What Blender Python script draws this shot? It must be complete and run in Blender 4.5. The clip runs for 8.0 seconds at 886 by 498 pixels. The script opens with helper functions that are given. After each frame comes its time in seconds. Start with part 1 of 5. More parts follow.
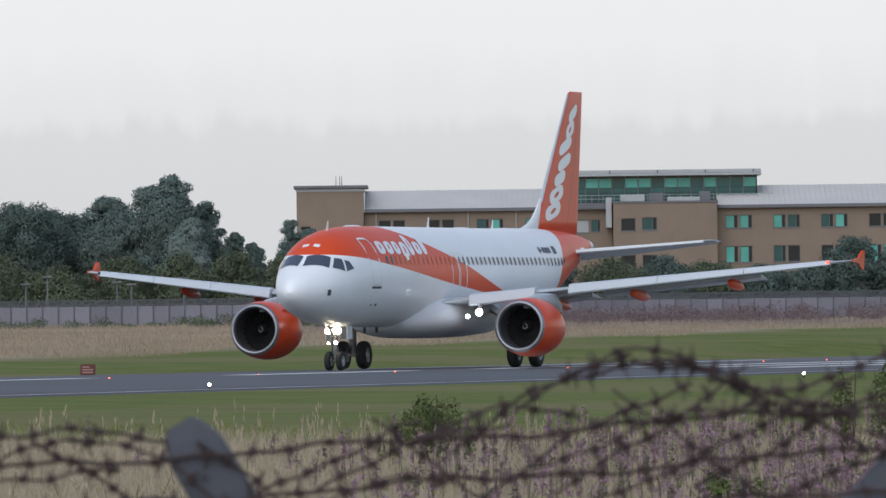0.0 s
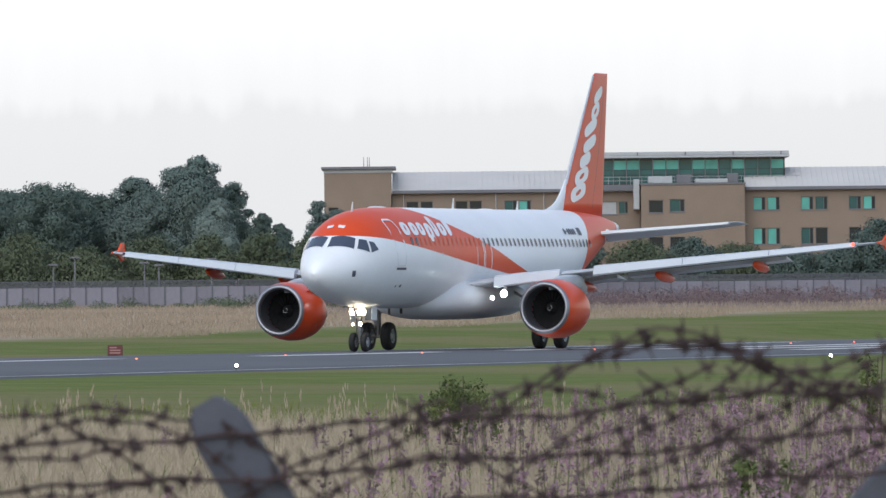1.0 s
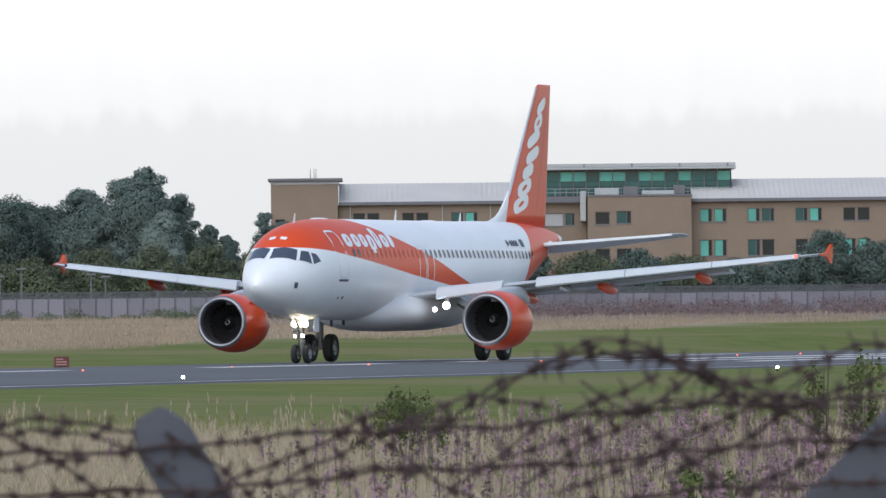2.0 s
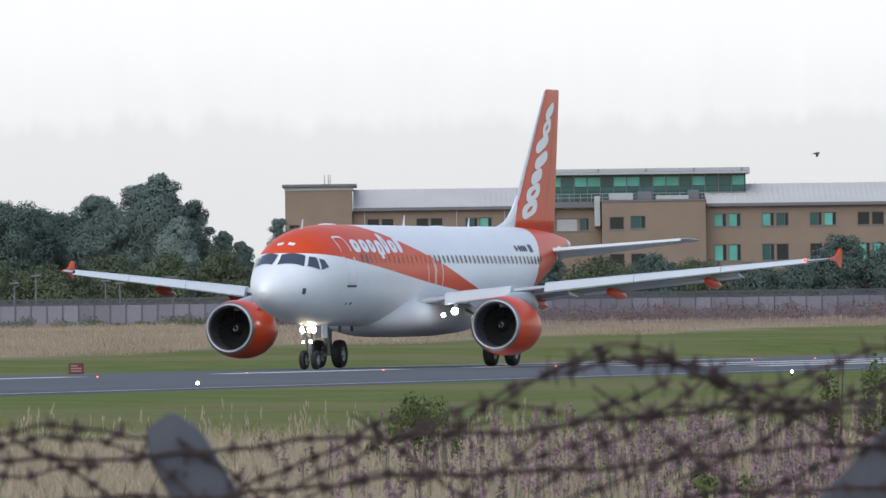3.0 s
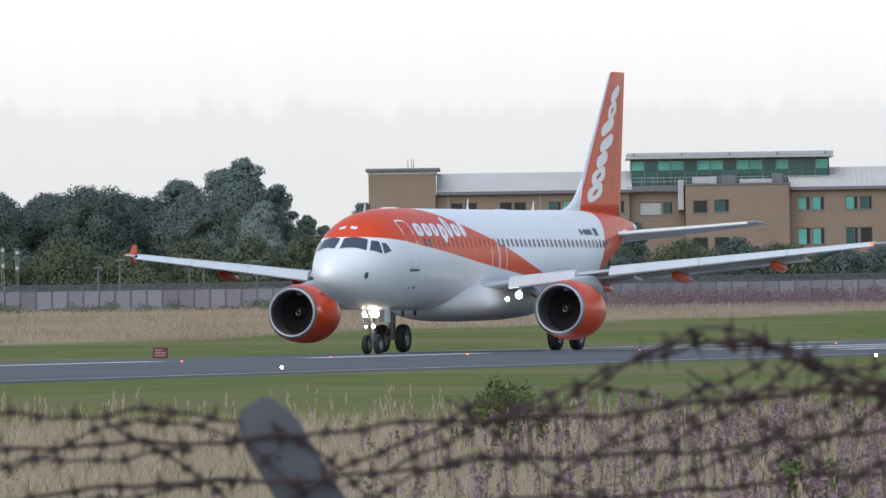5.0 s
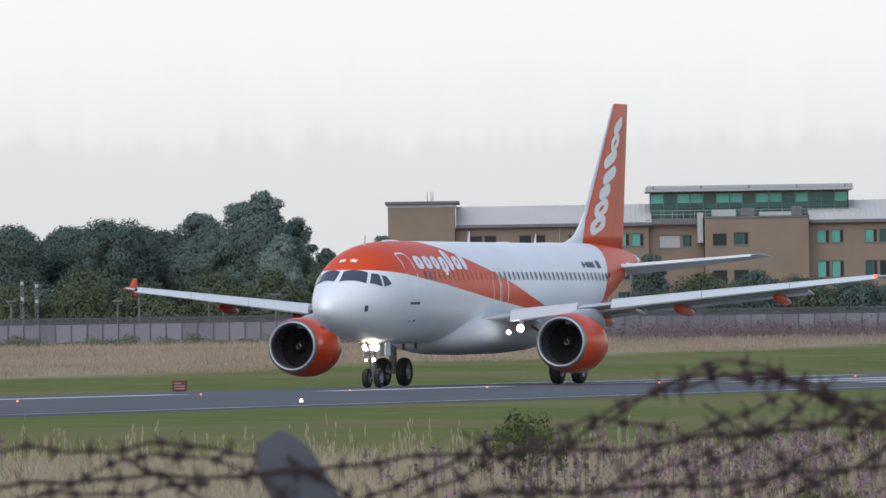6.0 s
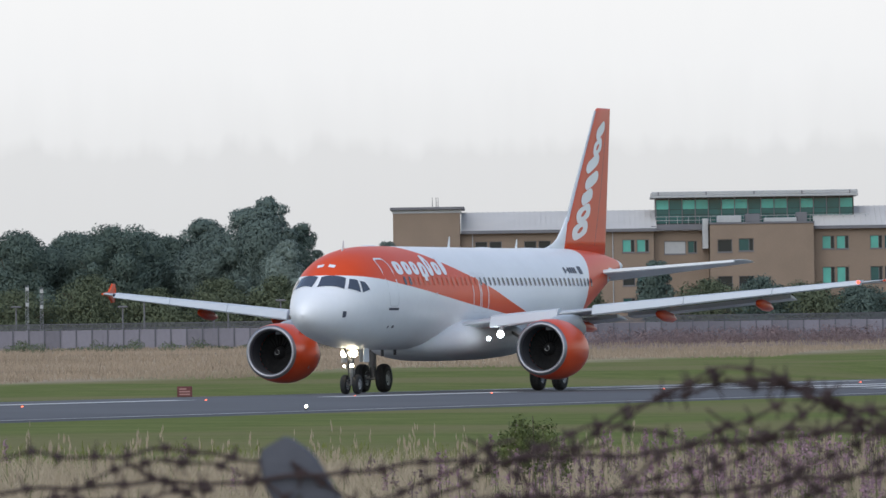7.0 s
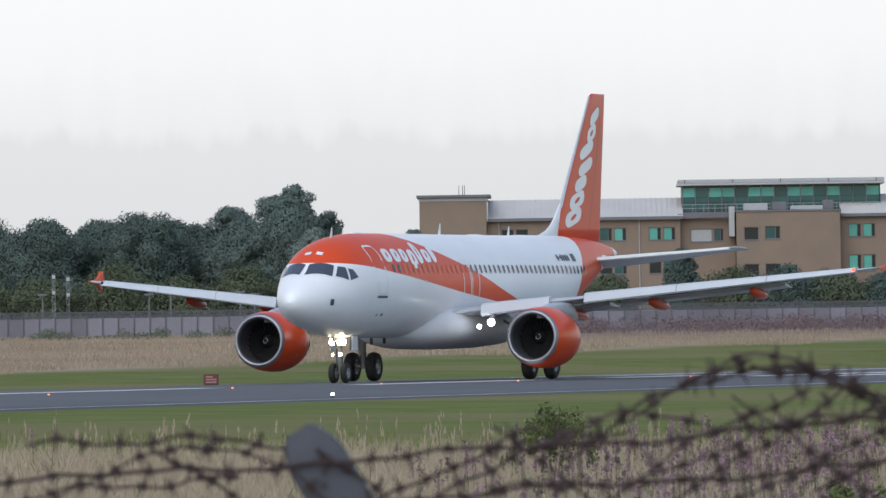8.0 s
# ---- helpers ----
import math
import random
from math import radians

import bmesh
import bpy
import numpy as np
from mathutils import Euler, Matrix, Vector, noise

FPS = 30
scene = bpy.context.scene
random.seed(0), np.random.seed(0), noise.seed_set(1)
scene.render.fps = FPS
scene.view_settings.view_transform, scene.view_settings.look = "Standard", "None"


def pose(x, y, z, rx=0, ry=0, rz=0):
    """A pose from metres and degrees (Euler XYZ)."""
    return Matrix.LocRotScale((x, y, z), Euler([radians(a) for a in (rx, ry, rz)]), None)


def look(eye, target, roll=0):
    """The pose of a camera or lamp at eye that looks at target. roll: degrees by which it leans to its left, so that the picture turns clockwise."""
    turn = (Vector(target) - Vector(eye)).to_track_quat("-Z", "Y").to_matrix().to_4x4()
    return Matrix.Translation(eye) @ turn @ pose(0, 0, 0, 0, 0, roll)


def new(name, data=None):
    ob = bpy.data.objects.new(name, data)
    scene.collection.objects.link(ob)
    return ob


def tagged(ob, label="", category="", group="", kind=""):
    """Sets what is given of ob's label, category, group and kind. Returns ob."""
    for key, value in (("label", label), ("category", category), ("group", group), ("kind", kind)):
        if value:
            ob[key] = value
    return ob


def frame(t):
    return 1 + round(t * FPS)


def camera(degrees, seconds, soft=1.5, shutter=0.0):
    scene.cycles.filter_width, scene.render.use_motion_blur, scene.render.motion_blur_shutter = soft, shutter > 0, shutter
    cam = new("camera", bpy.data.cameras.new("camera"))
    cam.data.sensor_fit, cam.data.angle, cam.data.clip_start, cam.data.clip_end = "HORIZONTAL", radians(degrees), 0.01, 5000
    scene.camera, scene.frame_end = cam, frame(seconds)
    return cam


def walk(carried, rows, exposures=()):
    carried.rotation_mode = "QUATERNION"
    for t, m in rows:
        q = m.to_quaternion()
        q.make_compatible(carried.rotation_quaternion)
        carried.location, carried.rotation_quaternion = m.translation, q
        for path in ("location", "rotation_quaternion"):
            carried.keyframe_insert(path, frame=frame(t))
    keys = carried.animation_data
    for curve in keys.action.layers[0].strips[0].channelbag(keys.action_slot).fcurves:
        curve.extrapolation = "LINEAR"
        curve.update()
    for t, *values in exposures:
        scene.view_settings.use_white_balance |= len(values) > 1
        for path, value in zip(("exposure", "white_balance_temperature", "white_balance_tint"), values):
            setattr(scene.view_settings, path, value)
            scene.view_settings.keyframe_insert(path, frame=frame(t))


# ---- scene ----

# Camera: a long lens held by hand behind the perimeter fence
EYE_Z = 1.526
cam = camera(5.984, 8.0)
cam.data.dof.use_dof = True
cam.data.dof.focus_distance = 330.0
cam.data.dof.aperture_fstop = 24.0
# rows: seconds, yaw, pitch, roll, sway sideways, sway upwards
walk(cam, [(t, pose(dx, 0, EYE_Z + dz, 90 + pit, rol, yaw)) for t, yaw, pit, rol, dx, dz in [
    (0, -0.1014, 0.5496, 0.7241, -0.0055, 0.0049), (0.1, -0.1181, 0.5481, 0.7272, -0.0057, 0.0042), (0.2, -0.1332, 0.5209, 0.7303, -0.0058, 0.0035),
    (0.3, -0.0596, 0.4986, 0.7335, -0.006, 0.0029), (0.4, 0.1257, 0.4932, 0.7366, -0.0061, 0.0022), (0.5, 0.3114, 0.4901, 0.7397, -0.0063, 0.0015),
    (0.6, 0.4385, 0.4627, 0.7122, -0.005, 0.0015), (0.7, 0.442, 0.4668, 0.6848, -0.0038, 0.0015), (0.8, 0.2798, 0.4574, 0.6573, -0.0025, 0.0015),
    (0.9, 0.1176, 0.4521, 0.6299, -0.0013, 0.0015), (1, 0.0842, 0.426, 0.6024, 0, 0.0015), (1.1, 0.0673, 0.4213, 0.5867, 0.0005, 0.0012),
    (1.2, 0.0016, 0.4228, 0.5711, 0.001, 0.0009), (1.3, -0.0681, 0.4281, 0.5554, 0.0015, 0.0007), (1.4, -0.1803, 0.4466, 0.5398, 0.002, 0.0004),
    (1.5, -0.245, 0.4706, 0.5241, 0.0025, 0.0001), (1.6, -0.3042, 0.4956, 0.5392, 0.0031, 0.0001), (1.7, -0.3042, 0.4992, 0.5542, 0.0038, 0.0001),
    (2.8, -0.226, 0.5315, 0.7198, 0.0107, 0), (2.9, -0.2144, 0.5371, 0.7348, 0.0114, 0), (3, -0.1773, 0.5399, 0.7499, 0.012, 0),
    (3.1, -0.168, 0.5487, 0.7641, 0.0103, -0.0002), (3.2, -0.1372, 0.5585, 0.7782, 0.0086, -0.0004), (3.3, -0.0987, 0.5696, 0.7924, 0.0068, -0.0006),
    (3.4, -0.0642, 0.5938, 0.8065, 0.0051, -0.0008), (3.5, -0.0328, 0.5963, 0.8207, 0.0034, -0.001), (3.6, -0.0102, 0.6022, 0.8122, 0.0012, -0.0008),
    (3.7, 0.0167, 0.6027, 0.8037, -0.001, -0.0007), (3.8, 0.0748, 0.5843, 0.7951, -0.0032, -0.0005), (3.9, 0.1019, 0.5732, 0.7866, -0.0054, -0.0004),
    (4, 0.1596, 0.5337, 0.7781, -0.0076, -0.0002), (4.1, 0.1838, 0.5088, 0.7861, -0.0083, -0.0005), (4.2, 0.2113, 0.4782, 0.7941, -0.0091, -0.0008),
    (4.3, 0.2581, 0.4479, 0.802, -0.0098, -0.001), (4.4, 0.2969, 0.4426, 0.81, -0.0106, -0.0013), (4.5, 0.3465, 0.4351, 0.818, -0.0113, -0.0016),
    (4.6, 0.3511, 0.4374, 0.8213, -0.0106, -0.0015), (4.7, 0.3511, 0.4355, 0.8247, -0.0098, -0.0014), (5.8, 0.5209, 0.6113, 0.8612, -0.0019, -0.0001),
    (5.9, 0.5164, 0.6575, 0.8646, -0.0011, -0), (6, 0.519, 0.6644, 0.8679, -0.0004, 0.0001), (6.1, 0.5005, 0.692, 0.8678, -0.0009, 0),
    (6.2, 0.4923, 0.7189, 0.8678, -0.0014, -0.0001), (6.3, 0.5001, 0.7171, 0.8677, -0.0018, -0.0001), (6.4, 0.4963, 0.7112, 0.8677, -0.0023, -0.0002),
    (6.5, 0.4987, 0.7065, 0.8676, -0.0028, -0.0003), (6.6, 0.4963, 0.7094, 0.8601, -0.0021, -0.0001), (6.8, 0.5155, 0.7078, 0.845, -0.0006, 0.0004),
    (6.9, 0.5271, 0.708, 0.8374, 0.0002, 0.0007), (7, 0.5529, 0.7038, 0.8299, 0.0009, 0.0009), (7.1, 0.5657, 0.7047, 0.8427, 0.0017, 0.0007),
    (7.2, 0.5775, 0.699, 0.8555, 0.0025, 0.0004), (7.3, 0.6008, 0.6935, 0.8684, 0.0032, 0.0002), (7.4, 0.624, 0.69, 0.8812, 0.004, -0.0001),
    (7.5, 0.6468, 0.6782, 0.894, 0.0048, -0.0003), (7.6, 0.6591, 0.6673, 0.8835, 0.0045, -0.0004), (7.7, 0.6787, 0.6445, 0.873, 0.0042, -0.0006),
    (7.9, 0.702, 0.6295, 0.8521, 0.0037, -0.0009), (8, 0.732, 0.6245, 0.8416, 0.0034, -0.001)]],
     exposures=[(0, -0.13), (0.5, 0.01), (1.0, 0.15), (1.5, 0.17), (3.0, 0.09), (3.5, 0.07), (4.0, 0.11), (4.5, 0.17), (6.0, -0.01), (6.5, -0.05), (7.0, -0.04), (7.5, -0.01), (8.0, 0.02)])

# World: an overcast summer evening
world = bpy.data.worlds.new("overcast_sky")
scene.world = world
world.use_nodes = True
wn, wl = world.node_tree.nodes, world.node_tree.links
sky = wn.new("ShaderNodeTexSky")
sky.sky_type, sky.sun_disc = "NISHITA", False
sky.sun_elevation, sky.sun_rotation = radians(42), radians(202)
sky.air_density, sky.dust_density = 1.0, 0.8
pale = wn.new("ShaderNodeHueSaturation")
pale.inputs["Saturation"].default_value = 0.85
wl.new(sky.outputs[0], pale.inputs["Color"])
wl.new(pale.outputs[0], wn["Background"].inputs["Color"])
wn["Background"].inputs["Strength"].default_value = 0.182
sun = new("sun", bpy.data.lights.new("sun", "SUN"))
sun.data.energy, sun.data.angle, sun.data.color = 1.35, radians(75), (1.0, 0.985, 0.97)
sun.matrix_world = look((-60, -90, 150), (0, 60, 0))


# ---- materials ----
def material(name, colour, rough=0.6, metal=0.0, vary=0.25, scale=3.0, bump=0.0, fine=30.0, island=0.0, spec=0.5, coat=0.0, each=0.0):
    """Principled surface with variation at two scales, in metres."""
    m = bpy.data.materials.new(name)
    m.use_nodes = True
    n, l = m.node_tree.nodes, m.node_tree.links
    b = n["Principled BSDF"]
    b.inputs["Roughness"].default_value, b.inputs["Metallic"].default_value = rough, metal
    b.inputs["Specular IOR Level"].default_value, b.inputs["Coat Weight"].default_value = spec, coat
    co = n.new("ShaderNodeTexCoord")
    big, small = n.new("ShaderNodeTexNoise"), n.new("ShaderNodeTexNoise")
    big.inputs["Scale"].default_value, small.inputs["Scale"].default_value = scale, fine
    big.inputs["Detail"].default_value, small.inputs["Detail"].default_value = 4, 2
    for q in (big, small):
        l.new(co.outputs["Object"], q.inputs["Vector"])
    add = n.new("ShaderNodeMath"); add.operation = "MULTIPLY_ADD"
    l.new(small.outputs[0], add.inputs[0]); add.inputs[1].default_value = 0.5
    l.new(big.outputs[0], add.inputs[2])
    last = add.outputs[0]
    if island or each:
        g = n.new("ShaderNodeNewGeometry" if island else "ShaderNodeObjectInfo")
        more = n.new("ShaderNodeMath"); more.operation = "MULTIPLY_ADD"
        l.new(g.outputs["Random Per Island" if island else "Random"], more.inputs[0])
        more.inputs[1].default_value = island or each
        l.new(last, more.inputs[2])
        last = more.outputs[0]
    span = 0.75 + 0.5 * (island or each)
    ramp = n.new("ShaderNodeMapRange")
    ramp.inputs["From Min"].default_value, ramp.inputs["From Max"].default_value = span - 0.45, span + 0.45
    ramp.inputs["To Min"].default_value, ramp.inputs["To Max"].default_value = 1 - vary, 1 + vary
    l.new(last, ramp.inputs["Value"])
    mul = n.new("ShaderNodeVectorMath"); mul.operation = "SCALE"
    mul.inputs[0].default_value = colour
    l.new(ramp.outputs[0], mul.inputs["Scale"])
    l.new(mul.outputs[0], b.inputs["Base Color"])
    if bump:
        bp = n.new("ShaderNodeBump")
        bp.inputs["Strength"].default_value, bp.inputs["Distance"].default_value = 0.6, bump
        l.new(small.outputs[0], bp.inputs["Height"]); l.new(bp.outputs[0], b.inputs["Normal"])
    return m


def thin(m, share=0.25):
    """Leaves and blades pass part of the light on through them."""
    t = m.node_tree
    b = t.nodes["Principled BSDF"]
    b.inputs["Specular IOR Level"].default_value = 0.15
    tr, mx = t.nodes.new("ShaderNodeBsdfTranslucent"), t.nodes.new("ShaderNodeMixShader")
    t.links.new(b.inputs["Base Color"].links[0].from_socket, tr.inputs["Color"])
    mx.inputs[0].default_value = share
    t.links.new(b.outputs[0], mx.inputs[1]); t.links.new(tr.outputs[0], mx.inputs[2])
    t.links.new(mx.outputs[0], t.nodes["Material Output"].inputs["Surface"])


def glow(name, colour, strength):
    m = material(name, colour)
    b = m.node_tree.nodes["Principled BSDF"]
    b.inputs["Emission Color"].default_value, b.inputs["Emission Strength"].default_value = (*colour, 1), strength
    return m


def math_node(tree, op, a, b=None, c=None):
    q = tree.nodes.new("ShaderNodeMath"); q.operation = op
    for i, v in enumerate((a, b, c)):
        if v is None:
            continue
        if isinstance(v, (int, float)):
            q.inputs[i].default_value = v
        else:
            tree.links.new(v, q.inputs[i])
    return q.outputs[0]


ORANGE, WHITE = (0.68, 0.070, 0.012), (0.79, 0.81, 0.83)


def livery(name):
    """White hull paint with an orange sweep from the nose over the side, and an orange tail."""
    m = material(name, WHITE, 0.42, vary=0.05, scale=0.6, fine=4, coat=0.04, spec=0.4)
    t = m.node_tree
    b = t.nodes["Principled BSDF"]
    white = b.inputs["Base Color"].links[0].from_socket
    co = t.nodes.new("ShaderNodeTexCoord")
    s = t.nodes.new("ShaderNodeSeparateXYZ")
    t.links.new(co.outputs["Object"], s.inputs[0])
    x, z = s.outputs[0], s.outputs[2]

    def curve(points):
        c = t.nodes.new("ShaderNodeFloatCurve")
        k = c.mapping.curves[0]
        for i, (px, pz) in enumerate(points):
            if i < 2:
                k.points[i].location = (px / 40, pz / 8)
            else:
                k.points.new(px / 40, pz / 8)
        c.mapping.update()
        t.links.new(math_node(t, "DIVIDE", x, 40.0), c.inputs["Value"])
        return math_node(t, "MULTIPLY", c.outputs[0], 8.0)
    low = curve([(0, 4.64), (2.2, 4.64), (4.0, 4.53), (6, 4.31), (8.4, 4.07), (11.1, 3.78), (13.8, 3.5), (16.8, 3.23), (19, 3.05), (22, 2.9)])
    high = curve([(0, 7.9), (7.4, 7.2), (9.2, 5.86), (10.9, 5.38), (11.75, 5.17), (13.1, 4.86), (14.8, 4.49), (16.5, 4.09), (18.5, 3.60), (20.2, 3.24), (22, 2.85)])
    sweep = math_node(t, "MULTIPLY", math_node(t, "GREATER_THAN", z, low), math_node(t, "LESS_THAN", z, high))
    back = math_node(t, "MULTIPLY_ADD", math_node(t, "POWER", math_node(t, "MAXIMUM", math_node(t, "SUBTRACT", z, 3.2), 0.0), 2.0), 0.33, 28.1)
    rear = math_node(t, "MULTIPLY", math_node(t, "GREATER_THAN", x, back), math_node(t, "LESS_THAN", x, 36.2))
    mask = math_node(t, "MAXIMUM", sweep, rear)
    mix = t.nodes.new("ShaderNodeMix"); mix.data_type = "RGBA"
    t.links.new(mask, mix.inputs["Factor"])
    t.links.new(white, mix.inputs["A"])
    mix.inputs["B"].default_value = (*ORANGE, 1)
    t.links.new(mix.outputs["Result"], b.inputs["Base Color"])
    return m


M = {}
M["hull"] = livery("hull_paint")
M["white"] = material("white_paint", WHITE, 0.3, vary=0.06, scale=0.8, coat=0.3)
M["grey"] = material("wing_grey", (0.46, 0.49, 0.52), 0.35, vary=0.1, scale=0.8)
M["belly"] = material("belly_grey", (0.64, 0.665, 0.69), 0.45, vary=0.1, scale=0.6, coat=0.04)
M["orange"] = material("orange_paint", ORANGE, 0.34, vary=0.08, scale=0.8, spec=0.3, coat=0.05)
M["slat"] = material("slat_paint", (0.52, 0.56, 0.60), 0.45, vary=0.08, scale=0.8)
M["lip"] = material("bare_metal", (0.32, 0.32, 0.34), 0.48, 1.0, vary=0.1)
M["duct"] = material("duct_grey", (0.055, 0.055, 0.062), 0.6, vary=0.15)
M["dark"] = material("dark_metal", (0.02, 0.02, 0.022), 0.5, vary=0.3)
M["fan"] = material("fan_black", (0.006, 0.006, 0.007), 0.9, vary=0.2)
M["tyre"] = material("tyre_rubber", (0.018, 0.018, 0.019), 0.75, vary=0.3, bump=0.004)
M["rim"] = material("wheel_rim", (0.45, 0.45, 0.46), 0.4, 0.6, vary=0.15)
# gear paint is darkened: the shadow under the aircraft is put into its colour
M["strut"] = material("gear_paint", (0.24, 0.235, 0.23), 0.5, vary=0.2)
M["cockpit"] = material("cockpit_glass", (0.062, 0.075, 0.105), 0.08, vary=0.1, spec=0.8)
M["veiled"] = material("film_covered_window", (0.56, 0.075, 0.016), 0.35, spec=0.3, vary=0.1)
M["cabin"] = material("cabin_glass", (0.028, 0.042, 0.070), 0.2, spec=0.25, vary=0.15)
M["mark"] = material("dark_marking", (0.06, 0.07, 0.1), 0.5, vary=0.1)
M["lamp"] = glow("landing_light", (1.0, 0.86, 0.62), 26.0)
M["coldlamp"] = glow("wing_light", (0.85, 0.95, 1.0), 18.0)
M["red"] = glow("red_light", (1.0, 0.07, 0.035), 3.5)
M["edge"] = glow("edge_light", (1.0, 0.9, 0.72), 16.0)
M["amber"] = glow("amber_light", (1.0, 0.16, 0.07), 3.0)
M["asphalt"] = material("asphalt", (0.085, 0.088, 0.097), 0.85, vary=0.22, scale=0.12, fine=2.5)
M["line"] = material("runway_paint", (0.72, 0.72, 0.70), 0.7, vary=0.15, scale=0.6, fine=5)
M["wornline"] = material("worn_runway_paint", (0.40, 0.40, 0.39), 0.8, vary=0.5, scale=0.25, fine=3)
M["straw"] = material("dry_grass", (0.395, 0.330, 0.238), 0.8, vary=0.28, scale=0.3, island=0.3)
M["green"] = material("weed_green", (0.115, 0.140, 0.052), 0.7, vary=0.40, scale=0.5, island=0.5)
M["purple"] = material("willowherb_flower", (0.330, 0.215, 0.255), 0.7, vary=0.25, scale=0.5, island=0.4)
M["mauve"] = material("seeding_flower", (0.215, 0.160, 0.158), 0.8, vary=0.22, scale=0.5, island=0.7)
M["uncut"] = material("uncut_grass", (0.335, 0.266, 0.195), 0.9, vary=0.38, scale=0.05, fine=0.5, island=0.15)
M["turf_blade"] = material("turf_blades", (0.165, 0.185, 0.055), 0.9, vary=0.20, scale=0.06, fine=0.6, island=0.15)
# far foliage: distance haze is put into the leaf colours, paler and bluer
M["leaf"] = material("dark_leaf", (0.110, 0.150, 0.128), 0.9, vary=0.30, scale=0.3, fine=1.5, island=0.08)
M["pale_leaf"] = material("willow_leaf", (0.215, 0.268, 0.238), 0.9, vary=0.22, scale=0.3, fine=1.5, island=0.08)
M["grey_leaf"] = material("grey_willow_leaf", (0.140, 0.185, 0.165), 0.9, vary=0.26, scale=0.3, fine=1.5, island=0.08)
M["olive_leaf"] = material("olive_leaf", (0.122, 0.146, 0.092), 0.9, vary=0.34, scale=0.25, fine=1.5, island=0.10)
M["bark"] = material("bark", (0.09, 0.07, 0.05), 0.9, vary=0.3, bump=0.02)
M["brick"] = material("buff_brick", (0.220, 0.166, 0.122), 0.85, vary=0.14, scale=0.35, fine=9)
M["trim"] = material("grey_trim", (0.13, 0.13, 0.14), 0.6, vary=0.15, scale=0.5)
M["roof"] = material("standing_seam_roof", (0.55, 0.53, 0.50), 0.7, 0.0, vary=0.12, scale=0.2)
M["slab"] = material("pale_fascia", (0.36, 0.37, 0.37), 0.5, vary=0.1)
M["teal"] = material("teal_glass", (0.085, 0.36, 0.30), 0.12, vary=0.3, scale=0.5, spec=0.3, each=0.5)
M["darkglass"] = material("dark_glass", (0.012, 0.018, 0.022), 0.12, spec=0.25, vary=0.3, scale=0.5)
# the teal glass again, with shade put into its base colour
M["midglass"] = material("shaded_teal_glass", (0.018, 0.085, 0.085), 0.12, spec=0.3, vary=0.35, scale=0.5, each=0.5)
M["panel"] = material("wall_panel", (0.165, 0.158, 0.185), 0.8, vary=0.25, scale=0.4, fine=3, each=0.7)
M["mesh"] = material("dark_palisade", (0.075, 0.078, 0.09), 0.7, vary=0.2)
M["concrete"] = material("weathered_concrete", (0.072, 0.077, 0.094), 0.9, vary=0.22, scale=6, bump=0.003, fine=60)
M["rust"] = material("rusty_wire", (0.040, 0.024, 0.024), 0.85, vary=0.4, scale=8)
M["signface"] = material("sign_red", (0.10, 0.018, 0.020), 0.5, vary=0.15)
M["signbar"] = material("sign_writing", (0.32, 0.17, 0.16), 0.6, vary=0.1)
M["feather"] = material("dark_feathers", (0.05, 0.05, 0.055), 0.8, vary=0.2)
M["steel"] = material("galvanised_steel", (0.3, 0.31, 0.32), 0.5, 0.5, vary=0.15)

for key in ("straw", "green", "purple", "mauve", "leaf", "pale_leaf", "grey_leaf", "olive_leaf", "uncut", "turf_blade"):
    thin(M[key])


# ---- mesh helpers ----
def solid(name, verts, faces, mat, parent=None, label="", smooth=False):
    me = bpy.data.meshes.new(name)
    me.from_pydata([tuple(v) for v in verts], [], faces)
    me.materials.append(mat)
    if smooth:
        me.polygons.foreach_set("use_smooth", [True] * len(me.polygons))
    me.update()
    ob = new(name, me)
    ob.parent = parent
    return tagged(ob, label)


def part(name, bm, mat, parent=None, label="", smooth=False):
    me = bpy.data.meshes.new(name)
    bm.normal_update()
    bm.to_mesh(me)
    bm.free()
    me.materials.append(mat)
    if smooth:
        me.polygons.foreach_set("use_smooth", [True] * len(me.polygons))
    ob = new(name, me)
    ob.parent = parent
    return tagged(ob, label)


def holder(name, m, label, category, group="", kind=""):
    ob = new(name)
    ob.matrix_basis = m
    return tagged(ob, label, category, group, kind)


def box(bm, x0, x1, y0, y1, z0, z1, bevel=0.0):
    r = bmesh.ops.create_cube(bm, size=1, matrix=Matrix.Translation(((x0 + x1) / 2, (y0 + y1) / 2, (z0 + z1) / 2)) @ Matrix.Diagonal((x1 - x0, y1 - y0, z1 - z0, 1)))
    if bevel:
        es = list({e for v in r["verts"] for e in v.link_edges})
        bmesh.ops.bevel(bm, geom=es, offset=bevel, segments=1, affect="EDGES")
    return bm


def rod(bm, a, b, r0, r1=None, seg=10):
    a, b = Vector(a), Vector(b)
    m = Matrix.Translation((a + b) / 2) @ (b - a).to_track_quat("Z", "Y").to_matrix().to_4x4()
    bmesh.ops.create_cone(bm, cap_ends=True, segments=seg, radius1=r0, radius2=r0 if r1 is None else r1, depth=(b - a).length, matrix=m)
    return bm


def rings(rows, close_start=True, close_end=True):
    """Skin over equal rings of points."""
    n = len(rows[0])
    vs = [p for r in rows for p in r]
    fs = [(i * n + j, i * n + (j + 1) % n, (i + 1) * n + (j + 1) % n, (i + 1) * n + j) for i in range(len(rows) - 1) for j in range(n)]
    if close_start:
        fs.append(tuple(range(n))[::-1])
    if close_end:
        fs.append(tuple((len(rows) - 1) * n + j for j in range(n)))
    return vs, fs


